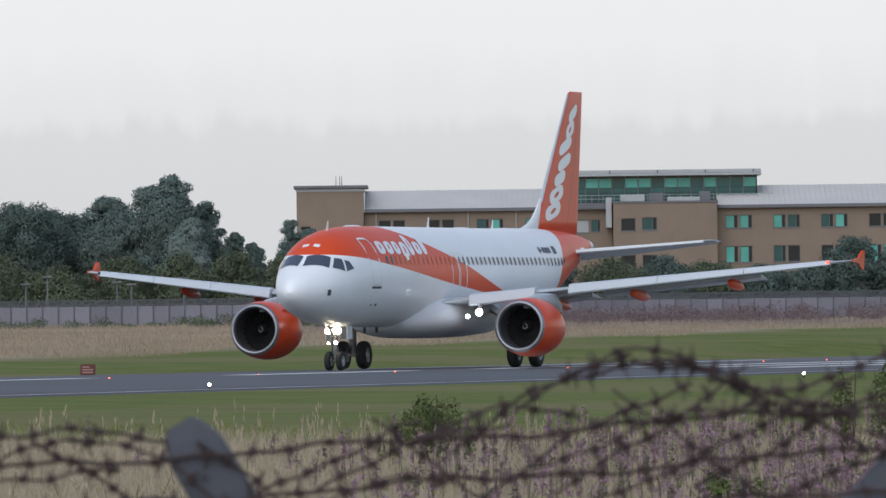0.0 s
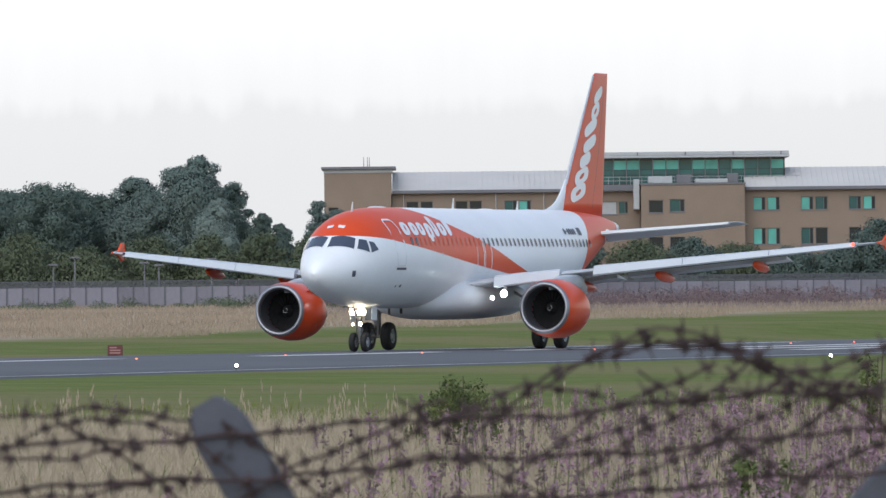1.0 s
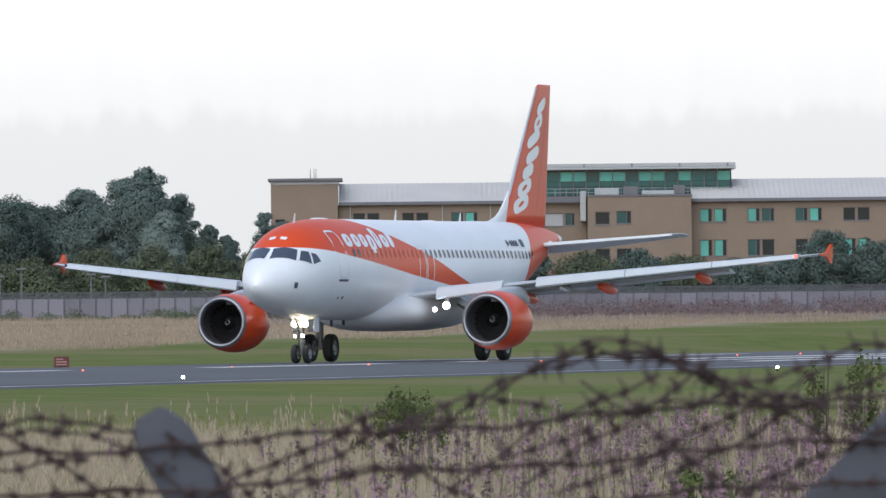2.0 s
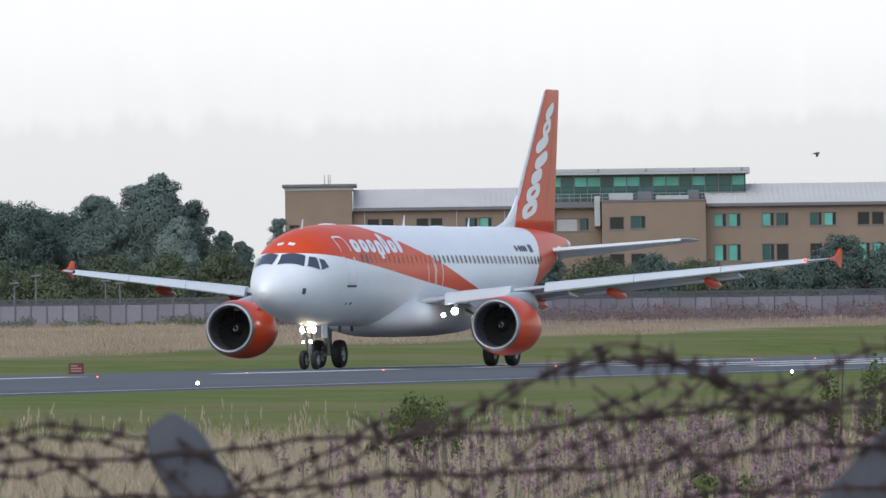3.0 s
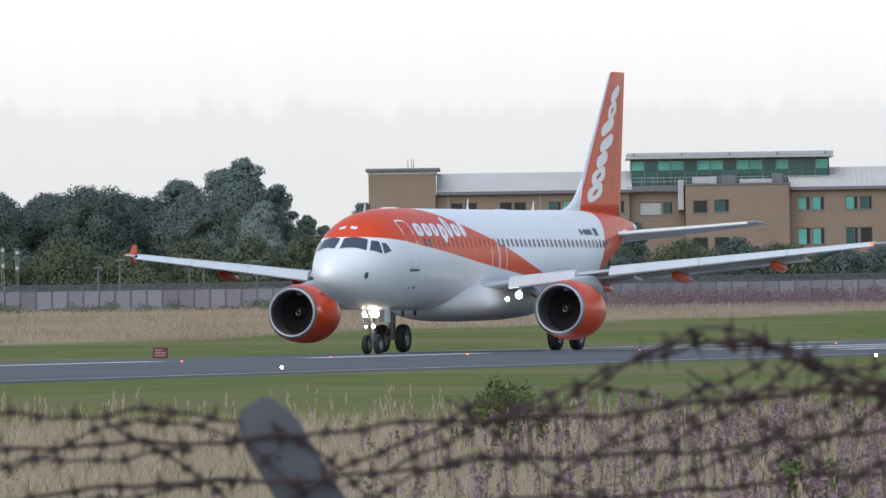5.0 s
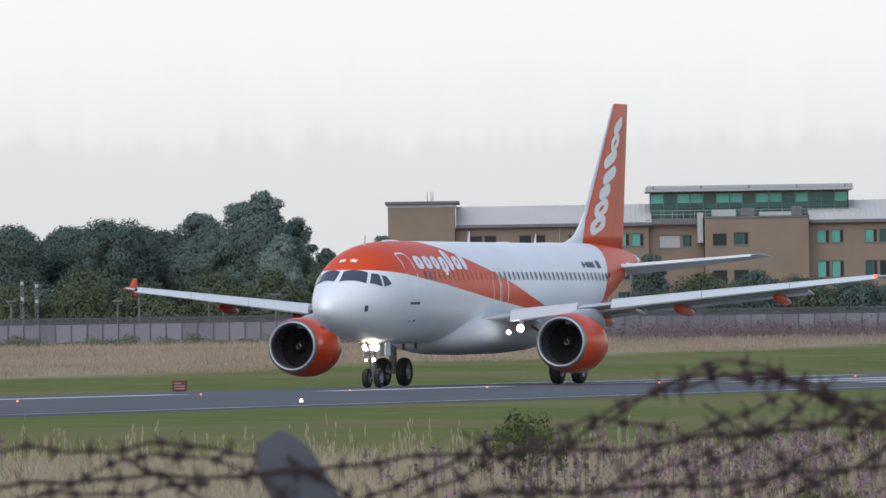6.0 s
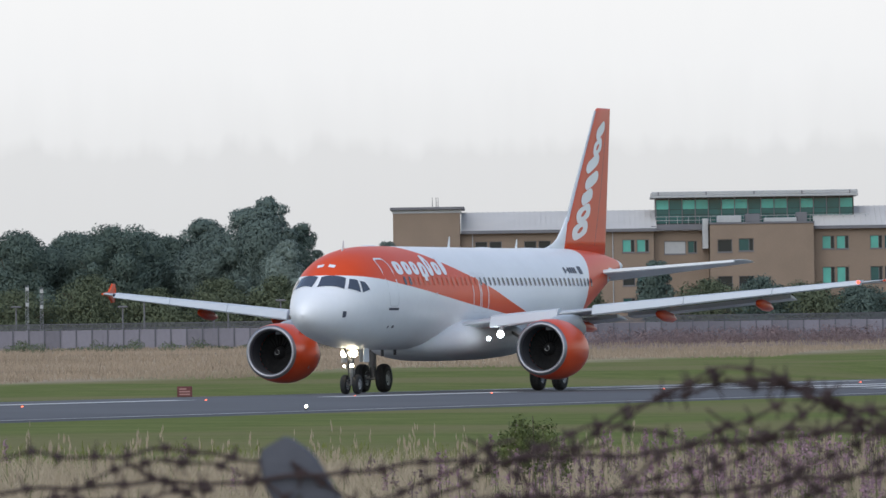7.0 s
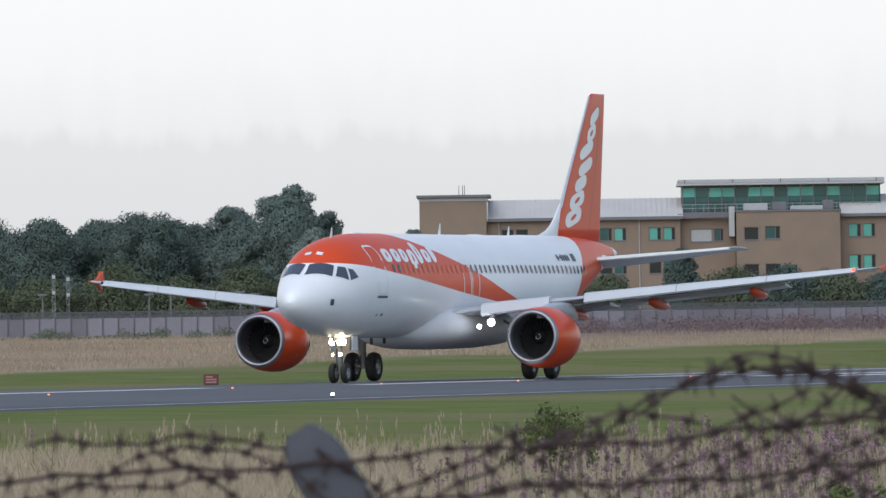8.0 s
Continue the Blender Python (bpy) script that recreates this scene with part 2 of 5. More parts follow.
def turned(profile, seg=48):
    """Surface of revolution about the x axis from (x, radius) pairs."""
    return [[(x, r * math.sin(2 * math.pi * j / seg), r * math.cos(2 * math.pi * j / seg)) for j in range(seg)] for x, r in profile]


# ---- ground and runway ----
HD = radians(19.83)
AFT, LEFT = Vector((math.sin(HD), math.cos(HD), 0)), Vector((math.cos(HD), -math.sin(HD), 0))
NOSE = Vector((-5.56, 335.04, 0))


def smooth(a, b, x):
    t = min(1, max(0, (x - a) / (b - a)))
    return t * t * (3 - 2 * t)


def ground_z(p):
    """Cambered runway, meadow falling towards the fence, field rising to the far wall."""
    v = (p - NOSE).dot(LEFT)
    if v < -22.5:
        rise = 2.5 * min(1, max(0, (p.y - 395) / 305)) + 1.0 * min(1, max(0, (p.y - 700) / 80)) + 0.004 * max(0, p.y - 780)
        return -0.3 + rise * smooth(-22.5, -34, v)
    if v <= 22.5:
        return -0.06 - 0.24 * (abs(v - 1.5) / 21 if v > 1.5 else (1.5 - v) / 24) ** 1.6
    return -0.3 - 0.4 * smooth(22.5, 75, v)


def on_ground(u, v, lift=0.0):
    p = NOSE + AFT * u + LEFT * v
    return Vector((p.x, p.y, ground_z(p) + lift))


def ground_material():
    """Mown green turf near the runway, tawny uncut grass beyond, worn edges."""
    m = material("turf", (0.1, 0.12, 0.04), 0.95, vary=0.3, spec=0.06)
    t = m.node_tree
    b = t.nodes["Principled BSDF"]
    co = t.nodes.new("ShaderNodeTexCoord")
    rot = t.nodes.new("ShaderNodeMapping"); rot.vector_type = "POINT"
    t.links.new(co.outputs["Object"], rot.inputs["Vector"])
    d = t.nodes.new("ShaderNodeVectorMath"); d.operation = "DOT_PRODUCT"
    t.links.new(rot.outputs[0], d.inputs[0]); d.inputs[1].default_value = LEFT
    v = math_node(t, "SUBTRACT", d.outputs["Value"], NOSE.dot(LEFT))
    sy = t.nodes.new("ShaderNodeSeparateXYZ"); t.links.new(co.outputs["Object"], sy.inputs[0])

    def noise_at(scale, detail=4):
        q = t.nodes.new("ShaderNodeTexNoise")
        q.inputs["Scale"].default_value, q.inputs["Detail"].default_value = scale, detail
        t.links.new(co.outputs["Object"], q.inputs["Vector"])
        return q.outputs[0]
    big, mid, small = noise_at(0.035), noise_at(0.3), noise_at(3.0)

    def ramp(val, a, c):
        q = t.nodes.new("ShaderNodeMapRange"); q.interpolation_type = "SMOOTHSTEP"
        t.links.new(val, q.inputs["Value"])
        q.inputs["From Min"].default_value, q.inputs["From Max"].default_value = a, c
        return q.outputs[0]

    def mix(fac, a, c):
        q = t.nodes.new("ShaderNodeMix"); q.data_type = "RGBA"
        t.links.new(fac, q.inputs["Factor"])
        for key, val in (("A", a), ("B", c)):
            if isinstance(val, tuple):
                q.inputs[key].default_value = (*val, 1)
            else:
                t.links.new(val, q.inputs[key])
        return q.outputs["Result"]
    wob = math_node(t, "MULTIPLY_ADD", big, 30.0, -15.0)
    turf = mix(ramp(mid, 0.3, 0.7), (0.104, 0.132, 0.032), (0.142, 0.166, 0.048))
    turf = mix(ramp(big, 0.45, 0.62), turf, (0.168, 0.160, 0.066))
    tawny = mix(ramp(mid, 0.3, 0.7), (0.310, 0.248, 0.175), (0.395, 0.322, 0.232))
    tawny = mix(ramp(big, 0.58, 0.70), tawny, (0.150, 0.116, 0.110))
    drift = math_node(t, "MULTIPLY", ramp(sy.outputs[1], 590.0, 660.0), ramp(sy.outputs[0], -22.0, -8.0))
    tawny = mix(math_node(t, "MULTIPLY", drift, 0.75), tawny, (0.165, 0.118, 0.112))
    yw = math_node(t, "MULTIPLY_ADD", big, 60.0, math_node(t, "SUBTRACT", sy.outputs[1], 30.0))
    yw = math_node(t, "MULTIPLY_ADD", sy.outputs[0], -2.6, yw)
    far = ramp(yw, 508.0, 548.0)
    near = math_node(t, "SUBTRACT", 1.0, ramp(math_node(t, "ADD", sy.outputs[1], wob), 128.0, 150.0))
    col = mix(math_node(t, "MAXIMUM", far, near), turf, tawny)
    sc = t.nodes.new("ShaderNodeVectorMath"); sc.operation = "SCALE"
    t.links.new(col, sc.inputs[0])
    t.links.new(math_node(t, "MULTIPLY_ADD", small, 0.7, 0.65), sc.inputs["Scale"])
    t.links.new(sc.outputs[0], b.inputs["Base Color"])
    return m


def build_ground():
    vs_ = [-4200, -2500, -1500, -900, -600, -450] + list(range(-340, -40, 10)) + [-40, -34, -31, -28, -25, -22.5] + [-18, -12, -7, -3, 1.5, 5, 9, 14, 18, 22.5] + [30, 40, 50, 60, 75, 90, 120, 180, 300, 600, 1200, 2500, 4200]
    us_ = [-4200, -2500, -1200, -700, -400] + list(range(-300, 1000, 20)) + [1100, 1300, 1700, 2300, 3200, 4200]
    verts = [on_ground(u, v) for v in vs_ for u in us_]
    n = len(us_)
    faces = [(i * n + j, i * n + j + 1, (i + 1) * n + j + 1, (i + 1) * n + j) for i in range(len(vs_) - 1) for j in range(n - 1)]
    g = solid("ground", verts, [f[::-1] for f in faces], ground_material(), smooth=True)
    tagged(g, "mown green airfield turf with tawny uncut grass", "ground", kind="structure")
    vs_ = [-22.5, -22.4, -18, -12, -7, -3, 1.5, 5, 9, 14, 18, 22.4, 22.5]
    us_ = list(range(-400, 1500, 20))
    n = len(us_)
    verts = [on_ground(u, v, 0.03 if abs(v) < 22.45 else -0.02) for v in vs_ for u in us_]
    faces = [(i * n + j, (i + 1) * n + j, (i + 1) * n + j + 1, i * n + j + 1) for i in range(len(vs_) - 1) for j in range(n - 1)]
    r = solid("runway", verts, faces, M["asphalt"], smooth=True)
    tagged(r, "dark grey asphalt runway with white markings", "runway", kind="structure")
    stripes = [(-300, -84, 3.4, 0.9), (-74, -31.5, 4.2, 1.2), (-20.5, -1.0, 5.6, 1.2), (7, 26, 5.6, 1.2), (-395, 1490, 21.6, 0.4), (-395, 1490, -21.6, 0.4)]
    stripes += [(14, 60, v, 1.1) for v in (9.5, 12.5, 15.5)] + [(20, 60, v, 1.1) for v in (1.0, -3.0)]
    for u0, u1, v, w in stripes:
        k = max(2, int((u1 - u0) / 10))
        rows = []
        for i in range(k + 1):
            u = u0 + (u1 - u0) * i / k
            rows.append([on_ground(u, v - w / 2, 0.045), on_ground(u, v, 0.045), on_ground(u, v + w / 2, 0.045)])
        vs = [p for q in rows for p in q]
        fs = [(i * 3 + j, i * 3 + j + 1, i * 3 + j + 4, i * 3 + j + 3) for i in range(k) for j in (0, 1)]
        solid("runway_stripe", vs, fs, M["wornline" if w < 0.5 else "line"], r)


build_ground()


# ---- sky and distance ----
def sky_backdrop():
    m = bpy.data.materials.new("cloud_deck")
    m.use_nodes = True
    t = m.node_tree
    t.nodes.clear()
    co = t.nodes.new("ShaderNodeTexCoord")
    s = t.nodes.new("ShaderNodeSeparateXYZ"); t.links.new(co.outputs["Object"], s.inputs[0])
    mp = t.nodes.new("ShaderNodeMapping"); mp.inputs["Scale"].default_value = (0.0016, 1, 0.012)
    t.links.new(co.outputs["Object"], mp.inputs["Vector"])
    nz = t.nodes.new("ShaderNodeTexNoise"); nz.inputs["Scale"].default_value, nz.inputs["Detail"].default_value = 1.6, 2
    t.links.new(mp.outputs[0], nz.inputs["Vector"])
    h = math_node(t, "MULTIPLY_ADD", nz.outputs[0], 22.0, math_node(t, "SUBTRACT", s.outputs[2], 11.0))
    r = t.nodes.new("ShaderNodeValToRGB")
    q = t.nodes.new("ShaderNodeMapRange")
    q.inputs["From Min"].default_value, q.inputs["From Max"].default_value = 0, 220
    t.links.new(h, q.inputs["Value"]); t.links.new(q.outputs[0], r.inputs[0])
    e = r.color_ramp.elements
    e[0].position, e[0].color = 0.0, (0.715, 0.735, 0.755, 1)
    e[1].position, e[1].color = 1.0, (1.0, 1.0, 1.0, 1)
    for pos, c in ((0.30, 0.755), (0.425, 0.775), (0.46, 0.85), (0.60, 0.92)):
        k = r.color_ramp.elements.new(pos); k.color = (c * 0.99, c, c * 1.015, 1)
    em = t.nodes.new("ShaderNodeEmission"); t.links.new(r.outputs[0], em.inputs["Color"])
    out = t.nodes.new("ShaderNodeOutputMaterial"); t.links.new(em.outputs[0], out.inputs[0])
    vs, fs = [], []
    for i in range(17):
        a = radians(-40 + 5 * i)
        vs += [(3900 * math.sin(a), 3900 * math.cos(a), -60), (3900 * math.sin(a), 3900 * math.cos(a), 900)]
    fs = [(2 * i, 2 * i + 2, 2 * i + 3, 2 * i + 1) for i in range(16)]
    ob = solid("backdrop", vs, fs, m, smooth=True)
    tagged(ob, "pale overcast sky with a grey cloud band", "sky", kind="structure")


sky_backdrop()


# ---- trees ----
def leaf_cards(rng, centres, radii, count, size, stray=0.08):
    """Small leaf sprays on the shells of overlapping lobes, and the way each spray faces."""
    centres, radii = np.array(centres), np.array(radii)
    w = radii[:, 0] * radii[:, 2]
    pick = rng.choice(len(centres), count, p=w / w.sum())
    d = rng.normal(size=(count, 3)); d /= np.linalg.norm(d, axis=1)[:, None]
    p = centres[pick] + d * radii[pick] * (1.08 - 0.5 * rng.uniform(0, 1, (count, 1)) ** 1.5)
    p = p + rng.normal(size=(count, 3)) * radii[pick] * stray
    nrm = d + rng.normal(size=(count, 3)) * 0.3
    nrm /= np.linalg.norm(nrm, axis=1)[:, None]
    a = np.cross(nrm, rng.normal(size=(count, 3))); a /= np.linalg.norm(a, axis=1)[:, None]
    b = np.cross(nrm, a)
    sz = size * rng.uniform(0.5, 1.3, (count, 1))
    quad = np.stack([p - a * sz, p - b * sz * 0.55, p + a * sz, p + b * sz * 0.55], 1).reshape(-1, 3)
    soft = d + 0.35 * (nrm - d) + np.array([0, 0, 0.25])
    soft /= np.linalg.norm(soft, axis=1)[:, None]
    return quad, np.repeat(soft, 4, 0)


def cards_mesh(name, cards, mat, parent, label=""):
    quad, soft = cards
    me = bpy.data.meshes.new(name)
    n = len(quad) // 4
    me.from_pydata(quad.tolist(), [], np.arange(n * 4).reshape(n, 4).tolist())
    me.polygons.foreach_set("use_smooth", [True] * n)
    me.materials.append(mat)
    me.normals_split_custom_set_from_vertices(soft)
    ob = new(name, me)
    ob.parent = parent
    return tagged(ob, label)


def tree(x, y, top, width, mat, label, seed, leaves=6500, base=None, low=0.16, size=0.42, name="tree"):
    rng = np.random.default_rng(seed)
    p = Vector((x, y, 0))
    z0 = ground_z(p) - 0.1 if base is None else base
    h = top - z0
    t = holder(name, Matrix.Translation((x, y, z0)), label, "tree" if name == "tree" else "shrub", "trees beyond the airfield")
    bm = bmesh.new()
    rod(bm, (0, 0, 0), (0.1, 0, h * 0.45), 0.035 * h * 0.5, 0.02 * h * 0.5, 8)
    for k in range(6):
        a = rng.uniform(0, 6.28)
        rod(bm, (0.05, 0, h * rng.uniform(0.2, 0.4)), (math.cos(a) * width * 0.3, math.sin(a) * width * 0.3, h * rng.uniform(0.55, 0.8)), 0.1, 0.03, 6)
    part("trunk", bm, M["bark"], t)
    cs, rs = [], []
    n = 64
    skew, flat = rng.uniform(-0.05, 0.05, 2) * width, rng.uniform(0.6, 0.85)
    for k in range(n):
        f = (k + 0.5) / n
        zz = h * (low + (0.98 - low) * f)
        env = width / 2 * (math.sin(math.pi * min(1, 0.28 + 0.70 * f)) ** flat)
        a, rr = rng.uniform(0, 6.28), env * math.sqrt(rng.uniform(0.05, 0.85))
        r = max(0.45, width * rng.uniform(0.055, 0.15))
        zz = min(zz, h - r * 0.75)
        cs.append((math.cos(a) * rr + skew[0] * f, math.sin(a) * rr + skew[1] * f, zz)); rs.append((r, r, r * rng.uniform(0.6, 1.0)))
    for q in (0.25, 0.38, 0.5, 0.6, 0.7):
        cs.append((rng.normal() * width * 0.07, rng.normal() * width * 0.07, h * q)); rs.append((width * 0.33, width * 0.33, h * 0.19))
    cards_mesh("crown", leaf_cards(rng, cs, rs, leaves, size), mat, t)
    return t


DARK, PALE = "dark green broadleaf tree behind the airfield wall", "grey-green willow tree with feathery crown"
for k, (x, top, w, key, dy) in enumerate([
        (-62, 12.4, 12, "leaf", 0), (-53, 13.4, 13, "leaf", 10), (-46.5, 13.5, 10, "leaf", 0), (-42, 13.5, 9, "leaf", 6), (-37.6, 14.1, 11, "leaf", 0),
        (-33, 13.2, 8, "leaf", 8), (-29.3, 14.7, 7.5, "grey_leaf", 4), (-25.5, 15.6, 8.0, "grey_leaf", 0), (-23.4, 16.5, 6.6, "grey_leaf", -3), (-20.6, 14.2, 5.2, "leaf", 2),
        (-21.3, 12.4, 4.6, "pale_leaf", -14), (-17.8, 11.2, 3.6, "leaf", 0), (-15.9, 10.2, 3.4, "leaf", 0), (-12.9, 12.6, 3.2, "grey_leaf", 20), (-11.0, 11.7, 3.8, "grey_leaf", 20),
        (-57.5, 12.7, 9, "leaf", 22), (-49.6, 13.0, 9, "leaf", 24), (-44.4, 13.1, 8.5, "leaf", 20), (-39.8, 13.7, 9, "leaf", 18), (-35.2, 13.7, 8.5, "leaf", 16), (-31.2, 13.0, 8, "leaf", 22)]):
    tree(x, 780 + dy, top - 0.45, w, M[key], DARK if key == "leaf" else PALE, 10 + k, leaves=int(7000 * w) if w < 6 else (48000 if dy < 15 else 30000), size=0.13 if w > 6 else 0.105)
for k, (x, top, w, key) in enumerate([(-50, 8.0, 8, "olive_leaf"), (-44, 7.6, 8, "olive_leaf"), (-38, 8.8, 8, "olive_leaf"), (-32.5, 7.6, 7, "olive_leaf"), (-27, 8.4, 7, "olive_leaf"),
                                      (-22, 8.4, 6.5, "olive_leaf"), (-17, 8.6, 6, "olive_leaf"), (-12.5, 8.2, 5.5, "olive_leaf"),
                                      (-7, 6.9, 6, "olive_leaf"), (-1, 6.8, 7, "olive_leaf"), (5, 7, 7, "olive_leaf"),
                                      (11.6, 9.4, 4.0, "leaf"), (16, 7.6, 8, "olive_leaf"), (20.5, 7.8, 8, "leaf"), (25, 7.2, 8, "olive_leaf"), (29.5, 6.9, 7.5, "leaf"), (33.2, 6.9, 6.5, "leaf"),
                                      (37.0, 9.3, 7.0, "leaf"), (41.5, 8.3, 8, "leaf"), (46.5, 7.8, 8, "leaf"), (51, 7.8, 8.5, "leaf"), (57, 7.6, 7, "leaf")]):
    tree(x, 742, top, w, M[key], "bushy green shrub behind the boundary wall", 60 + k, leaves=14000, low=0.05, size=0.125, name="shrub")


# ---- far boundary wall ----
def boundary_wall():
    w = holder("wall_boundary", Matrix.Identity(4), "grey-mauve panelled boundary wall topped by dark railing", "wall", kind="structure")
    base = 1.9
    bm = bmesh.new(); box(bm, -0.63, 0.63, -0.06, 0.06, 0, 1.95, 0.02)
    first = part("wall_panel", bm, M["panel"], w)
    bm = bmesh.new(); box(bm, -0.045, 0.045, -0.14, 0.1, 0, 2.0)
    post = part("wall_post", bm, M["mesh"], w)
    bm = bmesh.new(); box(bm, -0.655, 0.655, -0.03, 0.03, 0, 0.09); box(bm, -0.655, 0.655, -0.03, 0.03, 0.42, 0.50)
    for i in range(14):
        box(bm, -0.62 + i * 0.094, -0.57 + i * 0.094, -0.02, 0.02, 0.02, 0.5)
    rail = part("railing", bm, M["mesh"], w)
    for i in range(96):
        x = -64 + i * 1.31
        for src, dz, dx in ((first, 0, 0), (post, 0, 0.655), (rail, 2.0, 0)):
            o = src if i == 0 else new(src.name.split(".")[0], src.data)
            o.parent = w
            o.location = (x + dx, 702, base + dz)


boundary_wall()


def wall_weeds():
    """Rank growth along the foot of the wall: green clumps, then a drift of faded mauve weeds."""
    rng = np.random.default_rng(77)
    for name, mat, x0, x1, count, label in (("wall_weeds_green", "olive_leaf", -62, -8, 120, "dark green weeds along the wall foot"), ("wall_weeds_mauve", "mauve", -16, 62, 420, "faded mauve weeds along the wall foot")):
        cs, rs = [], []
        for k in range(count):
            x = rng.uniform(x0, x1)
            y = rng.uniform(668, 698)
            h = rng.uniform(0.35, 1.0) if "green" in name else rng.uniform(0.5, 1.3)
            if "green" in name and math.sin(x * 0.9) + math.sin(x * 0.37 + 1) < -0.3:
                h *= 0.4
            cs.append((x, y, ground_z(Vector((x, y, 0))) + h * 0.4)); rs.append((rng.uniform(0.5, 1.3), 0.8, h * 0.7))
        ob = cards_mesh(name, leaf_cards(rng, cs, rs, count * 170, 0.08), M[mat], None)
        tagged(ob, label, "weeds", kind="stuff")


wall_weeds()


# ---- office building ----
def office():
    Y = 900.0
    b = holder("office_building", Matrix.Translation((0, Y, 0)), "buff brick office block with metal roofs and glazed teal penthouse", "building")
    Z0 = 3.0

    def wall(x0, x1, y0, y1, z1, openings, label=""):
        """Brick front with recessed window openings."""
        xs = sorted({x0, x1, *[o[0] for o in openings], *[o[1] for o in openings]})
        zs = sorted({Z0, z1, *[o[2] for o in openings], *[o[3] for o in openings]})
        bm = bmesh.new()
        for i in range(len(xs) - 1):
            for j in range(len(zs) - 1):
                cx, cz = (xs[i] + xs[i + 1]) / 2, (zs[j] + zs[j + 1]) / 2
                if any(o[0] < cx < o[1] and o[2] < cz < o[3] for o in openings):
                    continue
                box(bm, xs[i], xs[i + 1], y0, y0 + 0.35, zs[j], zs[j + 1])
        bmesh.ops.remove_doubles(bm, verts=bm.verts, dist=0.001)
        if y1 > y0 + 0.4:
            for q in ((x0, x0 + 0.35, y0 + 0.352, y1), (x1 - 0.35, x1, y0 + 0.352, y1), (x0 + 0.352, x1 - 0.352, y1 - 0.35, y1)):
                side = bmesh.new(); box(side, *q, Z0, z1)
                part("side_wall", side, M["brick"], b)
        w = part("wall", bm, M["brick"], b, label)
        for o in openings:
            bm = bmesh.new()
            for q in ((o[0], o[0] + 0.07, o[2], o[3]), (o[1] - 0.07, o[1], o[2], o[3]), (o[0] + 0.07, o[1] - 0.07, o[2], o[2] + 0.07), (o[0] + 0.07, o[1] - 0.07, o[3] - 0.07, o[3])):
                box(bm, q[0], q[1], y0 + 0.14, y0 + 0.22, q[2], q[3])
            f = part("window", bm, M["trim"], b)
            cut = o[1] - 0.07 - (0.28 * (o[1] - o[0]) if o[4] in ("teal", "midglass") else 0)
            bm = bmesh.new(); box(bm, o[0] + 0.07, cut, y0 + 0.17, y0 + 0.19, o[2] + 0.07, o[3] - 0.07)
            part("pane", bm, M[o[4]], f)
            if cut < o[1] - 0.1:
                bm = bmesh.new(); box(bm, cut, cut + 0.05, y0 + 0.15, y0 + 0.21, o[2] + 0.07, o[3] - 0.07)
                part("window_bar", bm, M["trim"], f)
                bm = bmesh.new(); box(bm, cut + 0.05, o[1] - 0.07, y0 + 0.17, y0 + 0.19, o[2] + 0.07, o[3] - 0.07)
                part("pane", bm, M["darkglass"], f)
            bm = bmesh.new(); box(bm, o[0] - 0.05, o[1] + 0.05, y0 - 0.06, y0 + 0.15, o[2] - 0.08, o[2] - 0.002)
            part("sill", bm, M["trim"], f)
        return w

    def pair(x, z, h, kinds):
        return [(x, x + 1.32, z, z + h, kinds[0]), (x + 1.52, x + 2.84, z, z + h, kinds[1])]

    def roof(x0, x1, y0, depth, z0, z1):
        bm = bmesh.new()
        vs = [(x0, y0 - 0.5, z0), (x1, y0 - 0.5, z0), (x1, y0 + depth, z1), (x0, y0 + depth, z1)]
        lo = [(p[0], p[1], p[2] - 0.2) for p in vs]
        q = [bm.verts.new(p) for p in vs + lo]
        for f in ((0, 1, 2, 3), (7, 6, 5, 4), (0, 4, 5, 1), (1, 5, 6, 2), (2, 6, 7, 3), (3, 7, 4, 0)):
            bm.faces.new([q[i] for i in f])
        r = part("roof", bm, M["roof"], b, "pale standing seam metal roof")
        bm = bmesh.new()
        n = int((x1 - x0) / 0.55)
        sl = (z1 - z0) / (depth + 0.5)
        for i in range(n + 1):
            x = x0 + 0.03 + (x1 - x0 - 0.06) * i / n
            q = [bm.verts.new((x + a, yy, z0 + sl * (yy - y0 + 0.5) + c)) for yy in (y0 - 0.5, y0 + depth) for a, c in ((-0.03, 0.0), (-0.03, 0.07), (0.03, 0.07), (0.03, 0.0))]
            for f in ((0, 1, 5, 4), (1, 2, 6, 5), (2, 3, 7, 6), (0, 3, 2, 1)):
                bm.faces.new([q[k] for k in f])
        part("seam", bm, M["roof"], r)
        bm = bmesh.new(); box(bm, x0, x1, y0 - 0.65, y0 - 0.502, z0 - 0.32, z0 + 0.03, 0.02)
        part("gutter", bm, M["trim"], r)

    # stair tower at the end
    wall(-13.8, -6.7, 0, 9, 16.4, [(-2.2 - 11.3 + 0.1, -12.3, 12.3, 12.75, "darkglass"), (-8.3, -7.0, 8.6, 9.9, "darkglass")])
    bm = bmesh.new(); box(bm, -14.1, -6.2, -0.45, 9.4, 16.75, 17.05, 0.04)
    part("flat_roof", bm, M["trim"], b, "dark overhanging flat roof")
    bm = bmesh.new(); box(bm, -13.85, -6.6, -0.05, 9.05, 16.402, 16.748)
    part("fascia", bm, M["slab"], b)
    for x in (-9.0 + 4.7 - 0.1, -4.0, -3.8):
        bm = bmesh.new(); rod(bm, (x - 5.2, 2, 17.0), (x - 5.2, 2, 18.1), 0.05, 0.03, 6)
        part("vent_pipe", bm, M["trim"], b)
    # long low wing
    ops = []
